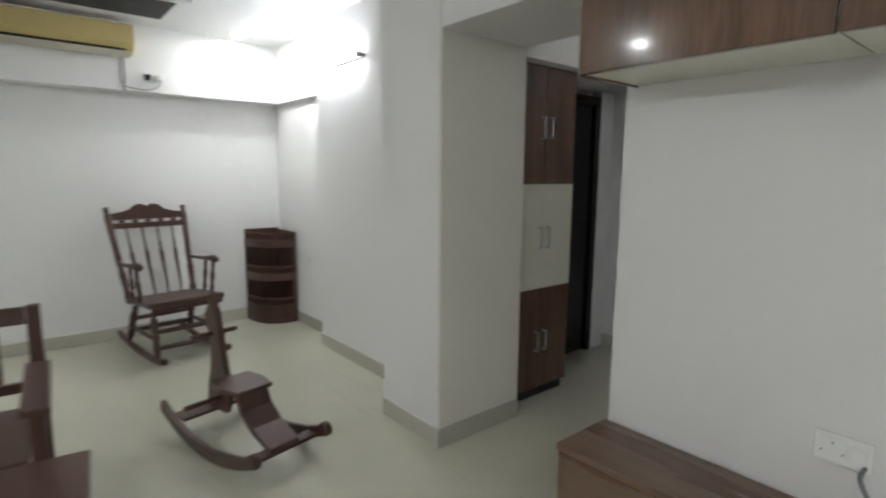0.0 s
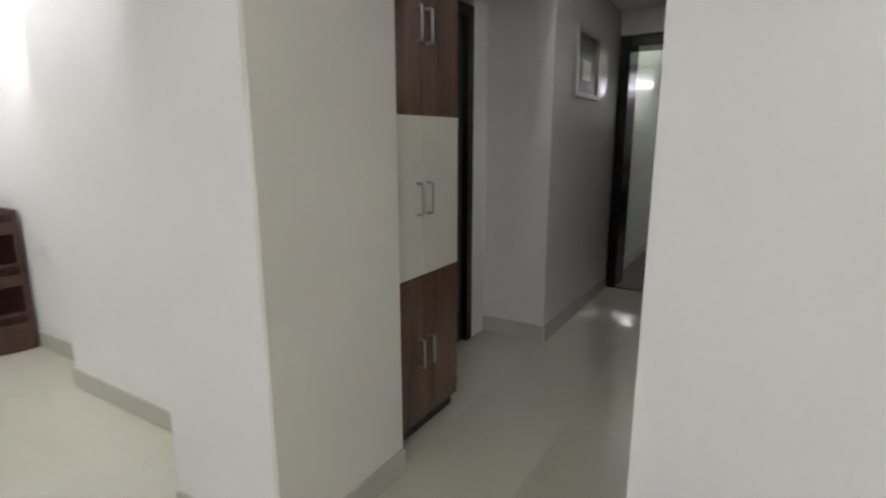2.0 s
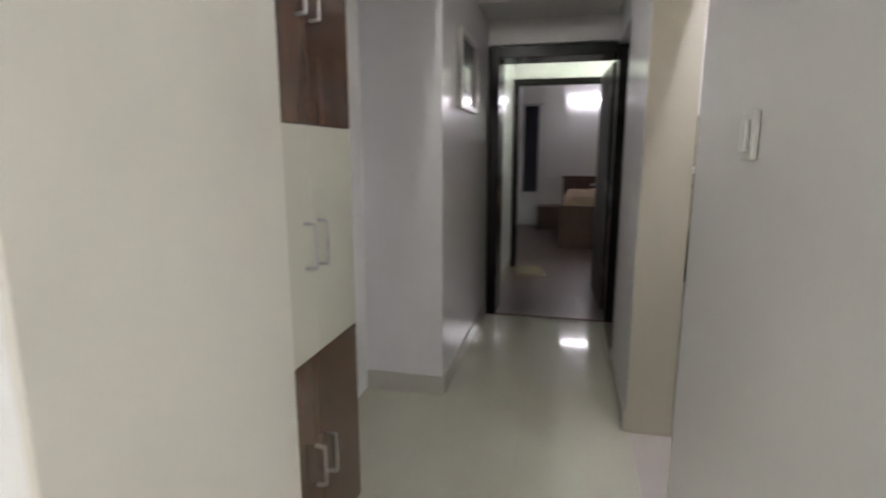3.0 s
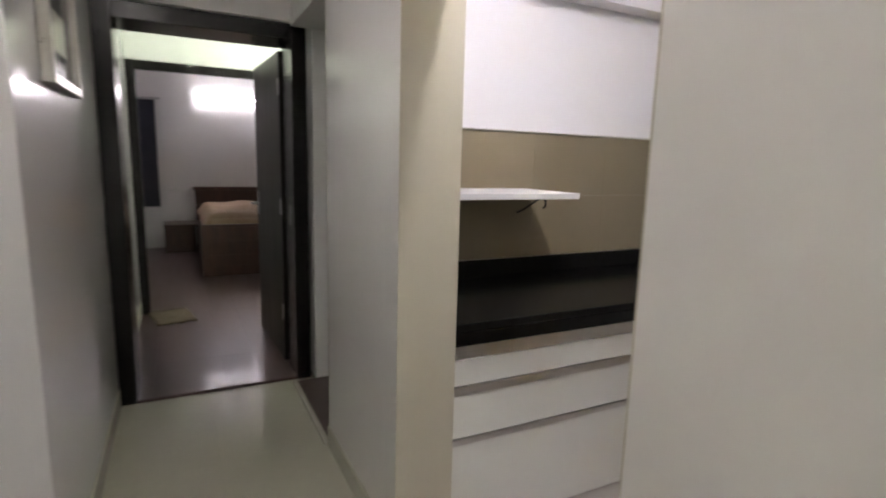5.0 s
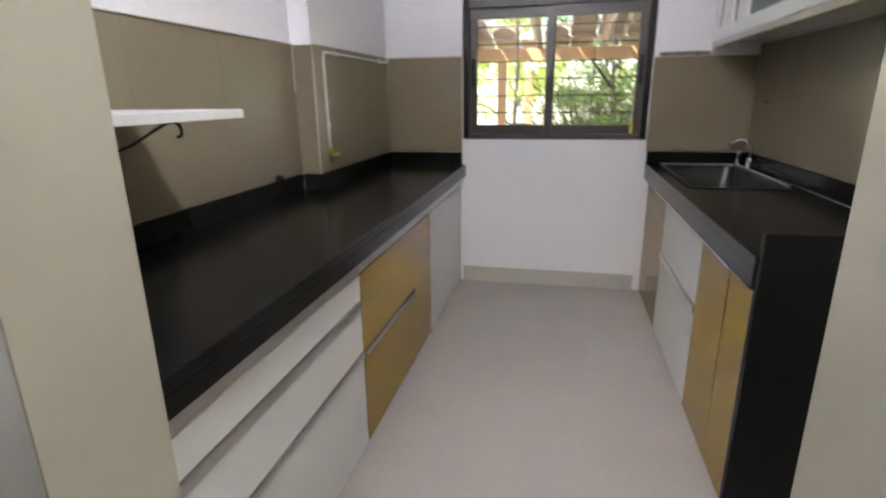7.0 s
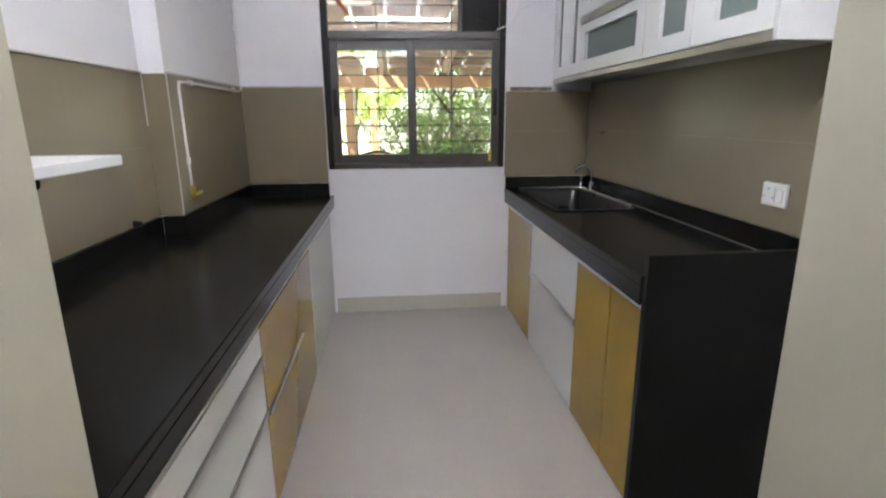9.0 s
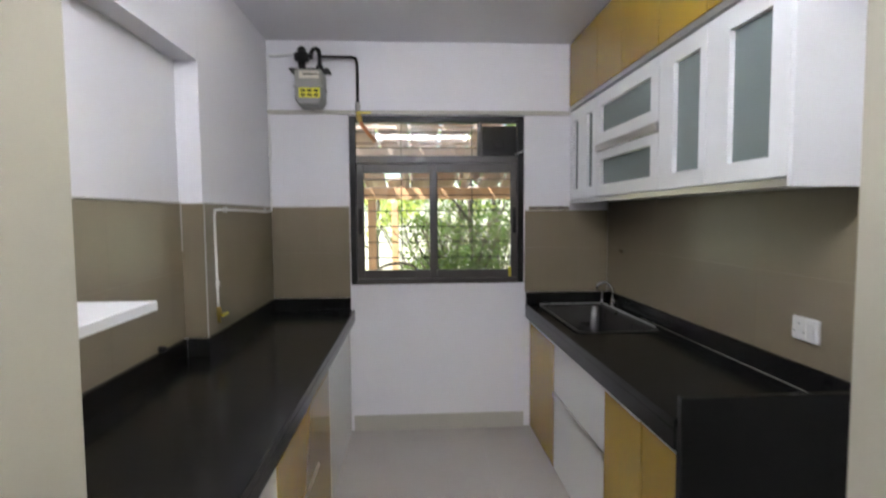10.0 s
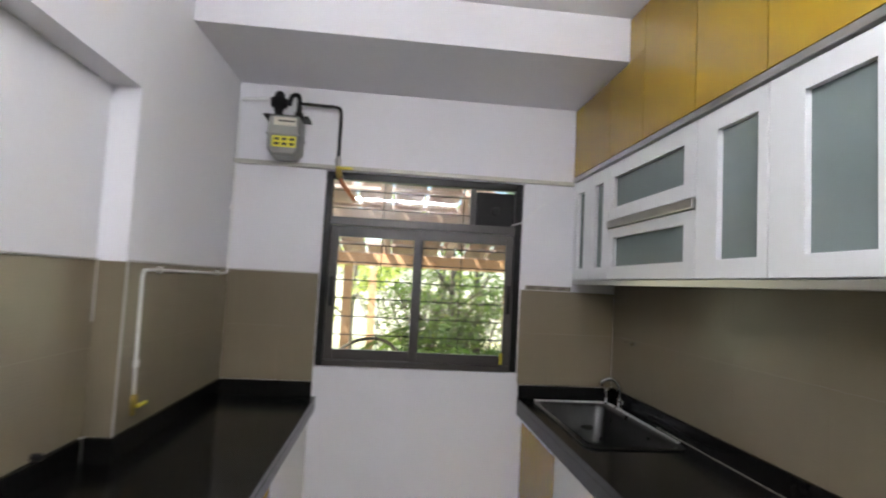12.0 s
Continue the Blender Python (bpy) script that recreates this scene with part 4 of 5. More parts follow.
    for x in (-0.165, -0.055, 0.055, 0.165):
        part("spindle", turned((x * 0.95, 0.2, 0.43), (x * 1.08, lean(0.985), 0.985), [(0, 0.011), (0.08, 0.014), (0.3, 0.018), (0.62, 0.026), (0.7, 0.013), (0.74, 0.018), (0.8, 0.012), (1, 0.013)], 10, None, 0.55), W, t, smooth=True)


rocking_chair()


def rocking_horse():
    t = thing("rocking_horse", "dark wooden toy rocking horse with handle and foot bars", "toy", (1.30, 2.93, 0), 12)
    W = ROSEWOOD
    for s in (-1, 1):
        arc = [(s * 0.205, y, 0.035 + 0.52 * (y - 0.02) ** 2) for y in [-0.42 + 0.065 * k for k in range(15)]]
        b = rings([[(x - 0.016, y, z - 0.032), (x + 0.016, y, z - 0.032), (x + 0.016, y, z + 0.03), (x - 0.016, y, z + 0.03)] for x, y, z in arc])
        bmesh.ops.bevel(b, geom=b.edges[:], offset=0.004, segments=1, affect="EDGES")
        part("runner", b, W, t)
        x, y, z = arc[0]
        part("runner_scroll", turned((x - 0.02, y, z + 0.004), (x + 0.02, y, z + 0.004), [(0, 0.03), (0.2, 0.038), (0.8, 0.038), (1, 0.03)], 14), W, t)
    part("crossbar", box(-0.188, 0.188, -0.37, -0.30, 0.085, 0.105, 0.004), W, t)
    part("crossbar", box(-0.188, 0.188, 0.28, 0.40, 0.105, 0.125, 0.004), W, t)
    seat = [(-0.10, -0.12), (0.10, -0.12), (0.125, 0.0), (0.11, 0.13), (-0.11, 0.13), (-0.125, 0.0)]
    part("seat", plate(seat, "z", 0.325, 0.35, 0.006), W, t)
    part("rear_panel", plate([(-0.095, 0.324), (-0.055, 0.324), (-0.10, 0.235), (-0.20, 0.155), (-0.345, 0.106), (-0.372, 0.106), (-0.36, 0.125), (-0.22, 0.185), (-0.135, 0.25)], "x", -0.085, 0.085, 0.004), W, t, "curved back panel")
    neck = [(0.16, 0.126), (0.36, 0.126), (0.34, 0.25), (0.305, 0.36), (0.29, 0.50), (0.305, 0.57), (0.345, 0.61), (0.345, 0.66), (0.305, 0.72), (0.268, 0.80), (0.243, 0.765), (0.21, 0.65), (0.18, 0.50), (0.145, 0.36), (0.08, 0.325), (0.12, 0.22)]
    part("head", plate(neck, "x", -0.016, 0.016, 0.004), W, t, "flat cut-out horse head and neck")
    part("handle", turned((-0.13, 0.27, 0.565), (0.13, 0.27, 0.565), [(0, 0.013), (0.1, 0.015), (0.5, 0.013), (0.9, 0.015), (1, 0.013)], 10), W, t, smooth=True)
    part("foot_bar", turned((-0.22, 0.20, 0.215), (0.22, 0.20, 0.215), [(0, 0.013), (0.1, 0.015), (0.5, 0.013), (0.9, 0.015), (1, 0.013)], 10), W, t, smooth=True)


rocking_horse()


def corner_shelf():
    t = thing("corner_shelf", "dark rosewood corner shelf with spindle galleries", "shelf", (2.526, 5.39, 0), 0)
    W = ROSEWOOD

    def outline(rx, ry, n=14):
        pts = [(0.0, 0.0)]
        for k in range(n + 1):
            a = radians(90 * k / n)
            c, s = math.cos(a), math.sin(a)
            r = (c ** 2.8 + s ** 2.8) ** (-1 / 2.8)
            pts.append((-rx * c * r, -ry * s * r))
        return pts

    rx, ry = 0.345, 0.40

    def band(z0, z1, name, inset=0.0):
        o = outline(rx - inset, ry - inset)[1:]
        i = outline(rx - inset - 0.016, ry - inset - 0.016)[1:]
        ring = o + i[::-1]
        part(name, plate(ring, "z", z0, z1), W, t)

    band(0.0, 0.109, "plinth")
    for z in (0.11, 0.42, 0.74):
        part("shelf_board", plate(outline(rx - 0.017, ry - 0.017), "z", z, z + 0.018, 0.002), W, t)
        band(z, z + 0.07, "apron")
        band(z + 0.122, z + 0.14, "gallery_rail", 0.002)
        for x, y in outline(rx - 0.010, ry - 0.010, 20)[1:]:
            part("gallery_spindle", turned((x, y, z + 0.071), (x, y, z + 0.121), [(0, 0.004), (0.3, 0.008), (0.7, 0.005), (1, 0.007)], 6), W, t)
    part("back_panel", box(-rx, 0.0, -0.012, -0.001, 0.001, 0.90), W, t)
    part("side_panel", box(-0.012, -0.001, -ry, -0.013, 0.001, 0.885), W, t)
    part("stile", box(-rx - 0.001, -rx + 0.016, -0.03, -0.0125, 0.0, 0.885, 0.003), W, t)
    part("stile", box(-0.03, -0.0125, -ry - 0.001, -ry + 0.016, 0.0, 0.885, 0.003), W, t)


corner_shelf()


def armchair():
    t = thing("armchair", "dark rosewood armchair with flat arms and framed back", "chair", (0.16, 2.80, 0), -3)
    W = ROSEWOOD
    for x in (-0.29, 0.29):
        part("leg", box(x - 0.025, x + 0.025, -0.31, -0.26, 0, 0.60, 0.004), W, t)
        part("leg", box(x - 0.025, x + 0.025, 0.22, 0.27, 0, 0.88, 0.004), W, t)
        part("arm", box(x - 0.045, x + 0.045, -0.36, 0.21, 0.605, 0.64, 0.008), W, t)
        part("side_rail", box(x - 0.012, x + 0.012, -0.255, 0.215, 0.36, 0.41, 0.003), W, t)
    part("seat", box(-0.26, 0.26, -0.33, 0.215, 0.415, 0.445, 0.006), W, t)
    part("front_rail", box(-0.262, 0.262, -0.30, -0.275, 0.34, 0.41, 0.003), W, t)
    part("back_rail", box(-0.262, 0.262, 0.232, 0.26, 0.80, 0.875, 0.004), W, t)
    part("back_rail", box(-0.262, 0.262, 0.232, 0.26, 0.50, 0.545, 0.004), W, t)
    for x in (-0.15, -0.05, 0.05, 0.15):
        part("slat", box(x - 0.018, x + 0.018, 0.24, 0.252, 0.546, 0.799, 0.003), W, t)


armchair()
table = thing("side_table", "dark rosewood low table with a plain top", "table", (0.24, 2.08, 0), -6)
part("tabletop", box(-0.30, 0.30, -0.36, 0.36, 0.42, 0.45, 0.008), ROSEWOOD, table)
for x in (-0.26, 0.26):
    part("apron", box(x - 0.01, x + 0.01, -0.29, 0.29, 0.35, 0.419, 0.003), ROSEWOOD, table)
    for y in (-0.32, 0.32):
        part("leg", box(x - 0.025, x + 0.025, y - 0.025, y + 0.025, 0, 0.419, 0.004), ROSEWOOD, table)

ac = thing("air_conditioner", "aged beige split air conditioner under the ceiling", "air conditioner", (0.717, 5.214, 2.36))
prof = [(0.0, 0.0), (-0.10, 0.0), (-0.165, 0.03), (-0.20, 0.075), (-0.205, 0.20), (-0.19, 0.215), (0.0, 0.215)]
part("body", plate(prof, "x", -0.56, 0.56, 0.006), AC_SHELL, ac)
part("louvre", plate([(-0.075, -0.004), (-0.17, 0.028), (-0.166, 0.036), (-0.075, 0.006)], "x", -0.50, 0.50), BLACK_PLASTIC, ac, "dark air outlet")
part("flap", plate([(-0.06, -0.02), (-0.175, 0.008), (-0.172, 0.014), (-0.06, -0.012)], "x", -0.54, 0.54), AC_LOUVRE, ac, "ivory swing flap")
part("cable", pipe(bend([(0.5, -0.01, 0.0), (0.505, -0.012, -0.1), (0.5, -0.012, -0.2), (0.5, -0.012, -0.265)], 4), 0.007, 8), CABLE, ac, "grey cable down to the ledge")
sock2 = socket_plate("white switched socket high on the wall beam", 1.437, 5.214, 2.214, 180, 0.15, 0.075)
socket_plate("small white wall socket near the floor", 2.547, 4.71, 0.65, 90, 0.075, 0.085)
plug2 = thing("power_adapter", "white plug with a thin cable on the beam", "plug", (1.476, 5.198, 2.214))
part("body", box(-0.022, 0.022, -0.04, -0.002, -0.022, 0.022, 0.006), WHITE_PLASTIC, plug2)
part("cable", pipe(bend([(0.0, -0.03, -0.02), (-0.02, -0.02, -0.07), (-0.10, -0.008, -0.10), (-0.25, -0.003, -0.085), (-0.28, -0.003, -0.02), (-0.28, -0.003, 0.14)], 5), 0.0035, 6), CABLE, plug2, "thin grey cable")
plug = thing("power_adapter", "dark plug in the high wall socket", "plug", (1.383, 5.2, 2.214))
part("body", box(-0.02, 0.02, -0.035, -0.002, -0.022, 0.022, 0.005), BLACK_PLASTIC, plug)
panel = thing("ceiling_box", "white dropped ceiling box with a dark recess", "ceiling fitting", (0.746, 4.31, H1))
part("casing", box(-0.70, 0.70, -0.30, 0.30, -0.09, -0.001, 0.006), WHITE_PLASTIC, panel)
part("recess", box(-0.62, 0.62, -0.23, 0.23, -0.094, -0.0905), BLACK_PLASTIC, panel, "dark recess")

# television wall
unit = thing("television_unit", "walnut laminate low television unit against the wall", "cabinet")
part("top", box(1.868, 2.174, -1.45, 1.31, 0.472, 0.497, 0.002), LAMINATE_FLAT, unit)
part("side_panel", box(1.878, 2.174, 1.288, 1.306, 0.06, 0.471), LAMINATE_FLAT, unit)
part("plinth", box(1.91, 2.172, -1.44, 1.27, 0.0, 0.059), BLACK_PLASTIC, unit)
part("body", box(1.892, 2.172, -1.44, 1.286, 0.06, 0.47), LAMINATE_FLAT, unit)
for k in range(4):
    part("drawer_front", box(1.874, 1.890, -1.44 + 0.682 * k + 0.003, -1.44 + 0.682 * (k + 1) - 0.003, 0.065, 0.466, 0.002), LAMINATE_FLAT, unit)
for a, b, glazed in ((0.59, 1.258, False), (-0.08, 0.587, True), (-0.75, -0.082, False), (-1.45, -0.752, True)):
    t = thing("overhead_cabinet", "glossy walnut laminate cabinet with a smoked glass door" if glazed else "glossy walnut laminate overhead cabinet", "cabinet", group="cabinets above the television unit")
    part("body", box(1.852, 2.188, a + 0.001, b - 0.001, 1.768, H1 - 0.003), CREAM_LAMINATE, t, "cream laminate carcass")
    if glazed:
        fr = frame_ring(1.83, 1.850, a + 0.002, b - 0.002, 1.762, H1 - 0.005, a + 0.06, b - 0.06, 1.82, H1 - 0.06)
        d = part("door", fr, LAMINATE, t)
        part("pane", box(1.838, 1.842, a + 0.058, b - 0.058, 1.818, H1 - 0.058), DARK_GLASS, d, "smoked glass pane")
    else:
        part("door", box(1.83, 1.850, a + 0.0015, b - 0.0015, 1.762, H1 - 0.005, 0.0015), LAMINATE, t)
    if b > 1.2:
        part("end_panel", box(1.852, 2.188, b - 0.0005, b + 0.012, 1.762, H1 - 0.005), LAMINATE, t)
socket_plate("white switched socket on the television wall", 2.189, 0.555, 0.685, 90, 0.14, 0.09)
socket_plate("white switched socket on the television wall", 2.189, 0.36, 0.685, 90, 0.14, 0.09)
lead = thing("cable", "grey cable hanging from a wall socket", "cable")
part("lead", pipe(bend([(2.172, 0.50, 0.66), (2.13, 0.50, 0.64), (2.12, 0.46, 0.58), (2.13, 0.38, 0.52), (2.10, 0.28, 0.506), (2.02, 0.1, 0.506)], 6), 0.006, 8), CABLE, lead, smooth=True)

# ---- corridor ----
sw = thing("light_switch", "white two-part light switch on the corridor wall", "switch", (2.735, 1.304, 1.35))
part("plate", box(-0.035, 0.035, 0, 0.012, -0.045, 0.045, 0.004), WHITE_PLASTIC, sw)
part("rocker", box(-0.024, -0.002, 0.0125, 0.022, -0.028, 0.028, 0.003), WHITE_PLASTIC, sw)
part("rocker", box(0.002, 0.024, 0.0125, 0.018, -0.028, 0.028, 0.003), WHITE_PLASTIC, sw)

cab = thing("storage_cabinet", "tall cabinet in walnut and cream laminate in an alcove", "cabinet")
X0, X1, XM, CY = 2.704, 3.287, 2.995, 2.337
part("body", box(X0, X1, CY + 0.02, 2.74, 0.06, 2.10), LAMINATE, cab)
part("plinth", box(X0, X1 - 0.01, CY + 0.03, 2.73, 0.0, 0.059), BLACK_PLASTIC, cab)
for z0, z1, mat, hz in ((0.07, 0.731, LAMINATE, 0.39), (0.734, 1.394, CREAM_LAMINATE, 1.062), (1.397, 2.098, LAMINATE, 1.735)):
    for a, b, hx in ((X0, XM, XM - 0.04), (XM, X1, XM + 0.035)):
        d = part("door", box(a + 0.0015, b - 0.0015, CY, CY + 0.018, z0, z1, 0.0015), mat, cab, "" if mat is LAMINATE else "cream laminate door")
        part("handle", pipe(bend([(hx, CY, hz - 0.064), (hx, CY - 0.024, hz - 0.062), (hx, CY - 0.03, hz - 0.05), (hx, CY - 0.03, hz + 0.05), (hx, CY - 0.024, hz + 0.062), (hx, CY, hz + 0.064)], 4), 0.0055, 8), STEEL, d, "brushed steel bar handle", smooth=True)

pic = thing("picture", "small picture behind glass in a silver frame", "picture", (4.87, 2.261, 1.785))
fr = bmesh.new()
for x0, x1, z0, z1 in ((-0.26, -0.225, -0.22, 0.22), (0.225, 0.26, -0.22, 0.22), (-0.225, 0.225, -0.22, -0.185), (-0.225, 0.225, 0.185, 0.22)):
    box(x0, x1, -0.035, -0.001, z0, z1, 0.004, fr)
part("frame", fr, SILVER, pic)
part("backing", box(-0.224, 0.224, -0.014, -0.002, -0.184, 0.184), MIRROR, pic, "dim print behind glass")
part("mount", box(-0.08, 0.10, -0.0165, -0.0145, -0.10, 0.03), CREAM_LAMINATE, pic, "pale printed figure")


def door_frame(name, label, p, w, h, turn, depth=0.12, face=0.075):
    t = structure(thing(name, label, "door", p, turn))
    part("jamb", box(0, face, -depth / 2, depth / 2, 0, h, 0.004), BLACK_FRAME, t)
    part("jamb", box(w - face, w, -depth / 2, depth / 2, 0, h, 0.004), BLACK_FRAME, t)
    part("head", box(face + 0.0005, w - face - 0.0005, -depth / 2, depth / 2, h - face, h, 0.004), BLACK_FRAME, t)
    return t


d1 = door_frame("door_1", "black-brown bedroom door standing open", (5.945, 1.222, 0), 1.035, 2.108, 90, 0.30, 0.085)
leaf = part("leaf", box(0, 0.83, -0.018, 0.018, 0.012, 2.015, 0.003), DOOR_FACE, d1, "dark veneer door leaf standing open")
leaf.matrix_local = pose(0.085, -0.168, 0, 0, 0, -87)
for z in (0.3, 1.0, 1.75):
    h = part("hinge", box(-0.004, 0.03, 0.019, 0.024, z, z + 0.1, 0.002), STEEL, leaf)
part("lever", pipe(bend([(0.77, 0.018, 1.02), (0.77, 0.06, 1.02), (0.755, 0.07, 1.02), (0.66, 0.07, 1.02)], 4), 0.009, 8), STEEL, leaf, "steel lever handle", smooth=True)
part("lock_plate", box(0.75, 0.79, 0.0185, 0.022, 0.93, 1.11, 0.002), STEEL, leaf)
part("strike_plate", box(0.0852, 0.0872, 0.02, 0.05, 0.96, 1.08, 0.0008), STEEL, d1, "small steel strike plate")
d2 = door_frame("door_2", "black-brown inner door frame, open", (7.69, 1.03, 0), 1.225, 2.112, 90, 0.06, 0.07)
d3 = door_frame("door_3", "black-brown closed door in the alcove", (3.292, 2.725, 0), 0.81, 2.06, 0, 0.06, 0.07)
lf = part("leaf", box(0.072, 0.738, -0.005, 0.028, 0.01, 1.986, 0.003), BLACK_FRAME, d3, "dark polished door leaf")
for z0, z1 in ((0.15, 0.85), (1.0, 1.82)):
    part("panel", box(0.17, 0.64, -0.012, -0.0055, z0, z1, 0.003), BLACK_FRAME, lf)
part("lever", pipe([(0.12, -0.006, 1.0), (0.12, -0.045, 1.0), (0.21, -0.05, 1.0)], 0.009, 8), STEEL, lf, "steel lever handle", smooth=True)
d4 = structure(thing("door_4", "narrow yellow-edged side doorway", "door", (4.95, 1.22, 0)))
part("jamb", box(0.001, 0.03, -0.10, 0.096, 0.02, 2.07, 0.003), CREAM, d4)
part("edge_strip", box(0.031, 0.036, 0.05, 0.07, 0.75, 1.35, 0.001), YELLOW_PLASTIC, d4, "yellow edge strip")

# ---- bedroom ----
bed = thing("bed", "dark wooden bed with a tan bedspread", "bed", (10.1, 0.87, 0), 0)
part("headboard", box(1.22, 1.30, -0.88, 0.84, 0.0, 0.86, 0.01), ROSEWOOD, bed)
part("headboard_rail", box(1.20, 1.32, -0.92, 0.86, 0.861, 0.91, 0.01), ROSEWOOD, bed)
part("side_rail", box(-0.98, 1.22, 0.78, 0.84, 0.10, 0.42, 0.006), ROSEWOOD, bed)
part("side_rail", box(-0.98, 1.22, -0.86, -0.80, 0.10, 0.42, 0.006), ROSEWOOD, bed)
part("footboard", box(-1.05, -0.981, -0.88, 0.85, 0.0, 0.60, 0.008), ROSEWOOD, bed)
for z in (0.12, 0.28, 0.44):
    part("footboard_panel", box(-1.056, -1.0505, -0.80, 0.77, z, z + 0.13, 0.003), ROSEWOOD, bed)
part("mattress", box(-0.97, 1.20, -0.79, 0.77, 0.25, 0.655, 0.04, None, 3), BEDSPREAD, bed, "tan mattress")
b = bmesh.new()
bmesh.ops.create_grid(b, x_segments=30, y_segments=22, size=1.0)
for v in b.verts:
    x, y = v.co.x, v.co.y
    e = max(abs(x), abs(y))
    v.co = Vector((0.11 + 1.09 * x, -0.01 + 0.83 * y, 0.60 + 0.05 * noise.noise((x * 2.2, y * 2.2, 3)) - (0.14 * max(0, e - 0.9) / 0.1)))
bmesh.ops.solidify(b, geom=b.faces[:], thickness=0.02)
bs = tagged(mesh("bedspread", b, BEDSPREAD, None, True), "rumpled tan bedspread lying on the bed", "bedspread")
bs.matrix_world = pose(10.1, 0.87, 0.10)
stand = thing("bedside_table", "low dark wooden bedside table", "table", (11.12, 1.93, 0))
part("body", box(-0.25, 0.25, -0.20, 0.20, 0.05, 0.37, 0.004), ROSEWOOD, stand)
part("top", box(-0.27, 0.27, -0.21, 0.21, 0.371, 0.40, 0.004), ROSEWOOD, stand)
part("plinth", box(-0.24, 0.24, -0.19, 0.19, 0, 0.049), ROSEWOOD, stand)
cur = thing("curtain", "slate blue curtain hanging on the bedroom wall", "curtain", (11.35, 2.30, 0), 90)
n = 40
rows = []
for z in (0.62, 1.15, 1.65, 2.14):
    f = [((k / n - 0.5) * 0.25, 0.02 * math.sin(k * 0.95 + z)) for k in range(n + 1)]
    rows.append([(x, y, z) for x, y in f] + [(x, y + 0.006, z) for x, y in f[::-1]])
part("cloth", rings(rows), CURTAIN, cur, smooth=True)
part("rod", pipe([(-0.2, 0.03, 2.16), (0.2, 0.03, 2.16)], 0.012, 10), STEEL, cur, "steel curtain rod")
socket_plate("white wall switch plate beside the bed", 11.418, 1.92, 0.86, 90, 0.26, 0.07)
mat_ = thing("door_mat", "worn brown door mat on the bedroom floor", "mat", (7.50, 2.02, 0.0), 12)
b = bmesh.new()
bmesh.ops.create_grid(b, x_segments=16, y_segments=12, size=1.0)
for v in b.verts:
    v.co = Vector((v.co.x * 0.22, v.co.y * 0.15, 0.014 + 0.012 * noise.noise((v.co.x * 3, v.co.y * 3, 1))))
bmesh.ops.solidify(b, geom=b.faces[:], thickness=0.012)
part("woven_cloth", b, MAT, mat_, smooth=True)

# ---- garden outside the kitchen window ----
structure(mesh("ground", box(-60, 70, -90, WY - 0.21, -0.5, -0.35), GRASS), "sunlit garden ground of grass and soil", "ground")
structure(mesh("terrace", box(0.5, 7.0, -5.2, WY - 0.21, -0.348, -0.28), PAVING), "pale paved terrace under a tiled lean-to roof", "terrace")
bw = structure(mesh("boundary_wall", box(-12, 20, -16.2, -16.0, -0.4, 1.6), BOUNDARY), "pale boundary wall beyond the garden", "wall")


def pergola_post(x, y):
    t = thing("roof_post", "pale orange timber roof post", "post", (x, y, -0.28), 0, "posts of the lean-to")
    part("shaft", box(-0.05, 0.05, -0.05, 0.05, 0, 1.93, 0.008), PERGOLA, t)
    part("foot", box(-0.10, 0.10, -0.10, 0.10, 0, 0.12, 0.008), BOUNDARY, t)


for x, y in ((4.23, -5.0), (3.98, -6.2), (1.2, -5.0)):
    pergola_post(x, y)
roof = thing("lean_to_roof", "terracotta tiled lean-to roof on pale timber rafters", "roof")
part("beam", box(0.4, 7.2, -5.08, -4.92, 1.66, 1.80, 0.006), PERGOLA, roof)
part("beam", box(0.4, 7.2, -3.47, -3.33, 1.96, 2.10, 0.006), ROOF, roof)


def slope(y):
    return 2.48 + (y + 2.0) * 0.19


for k in range(9):
    x = 0.8 + 0.75 * k
    part("rafter", pipe([(x, -1.99, slope(-1.99) - 0.07), (x, -5.5, slope(-5.5) - 0.07)], 0.05, 4), ROOF, roof)
for k in range(8):
    y = -2.2 - 0.45 * k
    part("batten", box(0.5, 7.1, y - 0.02, y + 0.02, slope(y) - 0.035, slope(y) - 0.005), ROOF, roof)
rt = random.Random(4)
b = bmesh.new()
for i in range(22):
    for j in range(9):
        if rt.random() < 0.13:
            continue
        x, y = 0.6 + 0.30 * i, -2.15 - 0.40 * j
        rows = []
        for yy, up in ((y + 0.20, 0.02), (y - 0.20, 0.0)):
            rows.append([(x + 0.14 * math.cos(a), yy, slope(yy) + up + 0.05 * math.sin(a)) for a in (radians(180 * s / 5) for s in range(6))] + [(x + 0.125 * math.cos(a), yy, slope(yy) + up - 0.012 + 0.05 * math.sin(a)) for a in (radians(180 - 180 * s / 5) for s in range(6))])
        rings(rows, True, b)
tagged(part("roof_tiles", b, ROOF, roof), "curved terracotta tiles with gaps", "", "", "stuff")


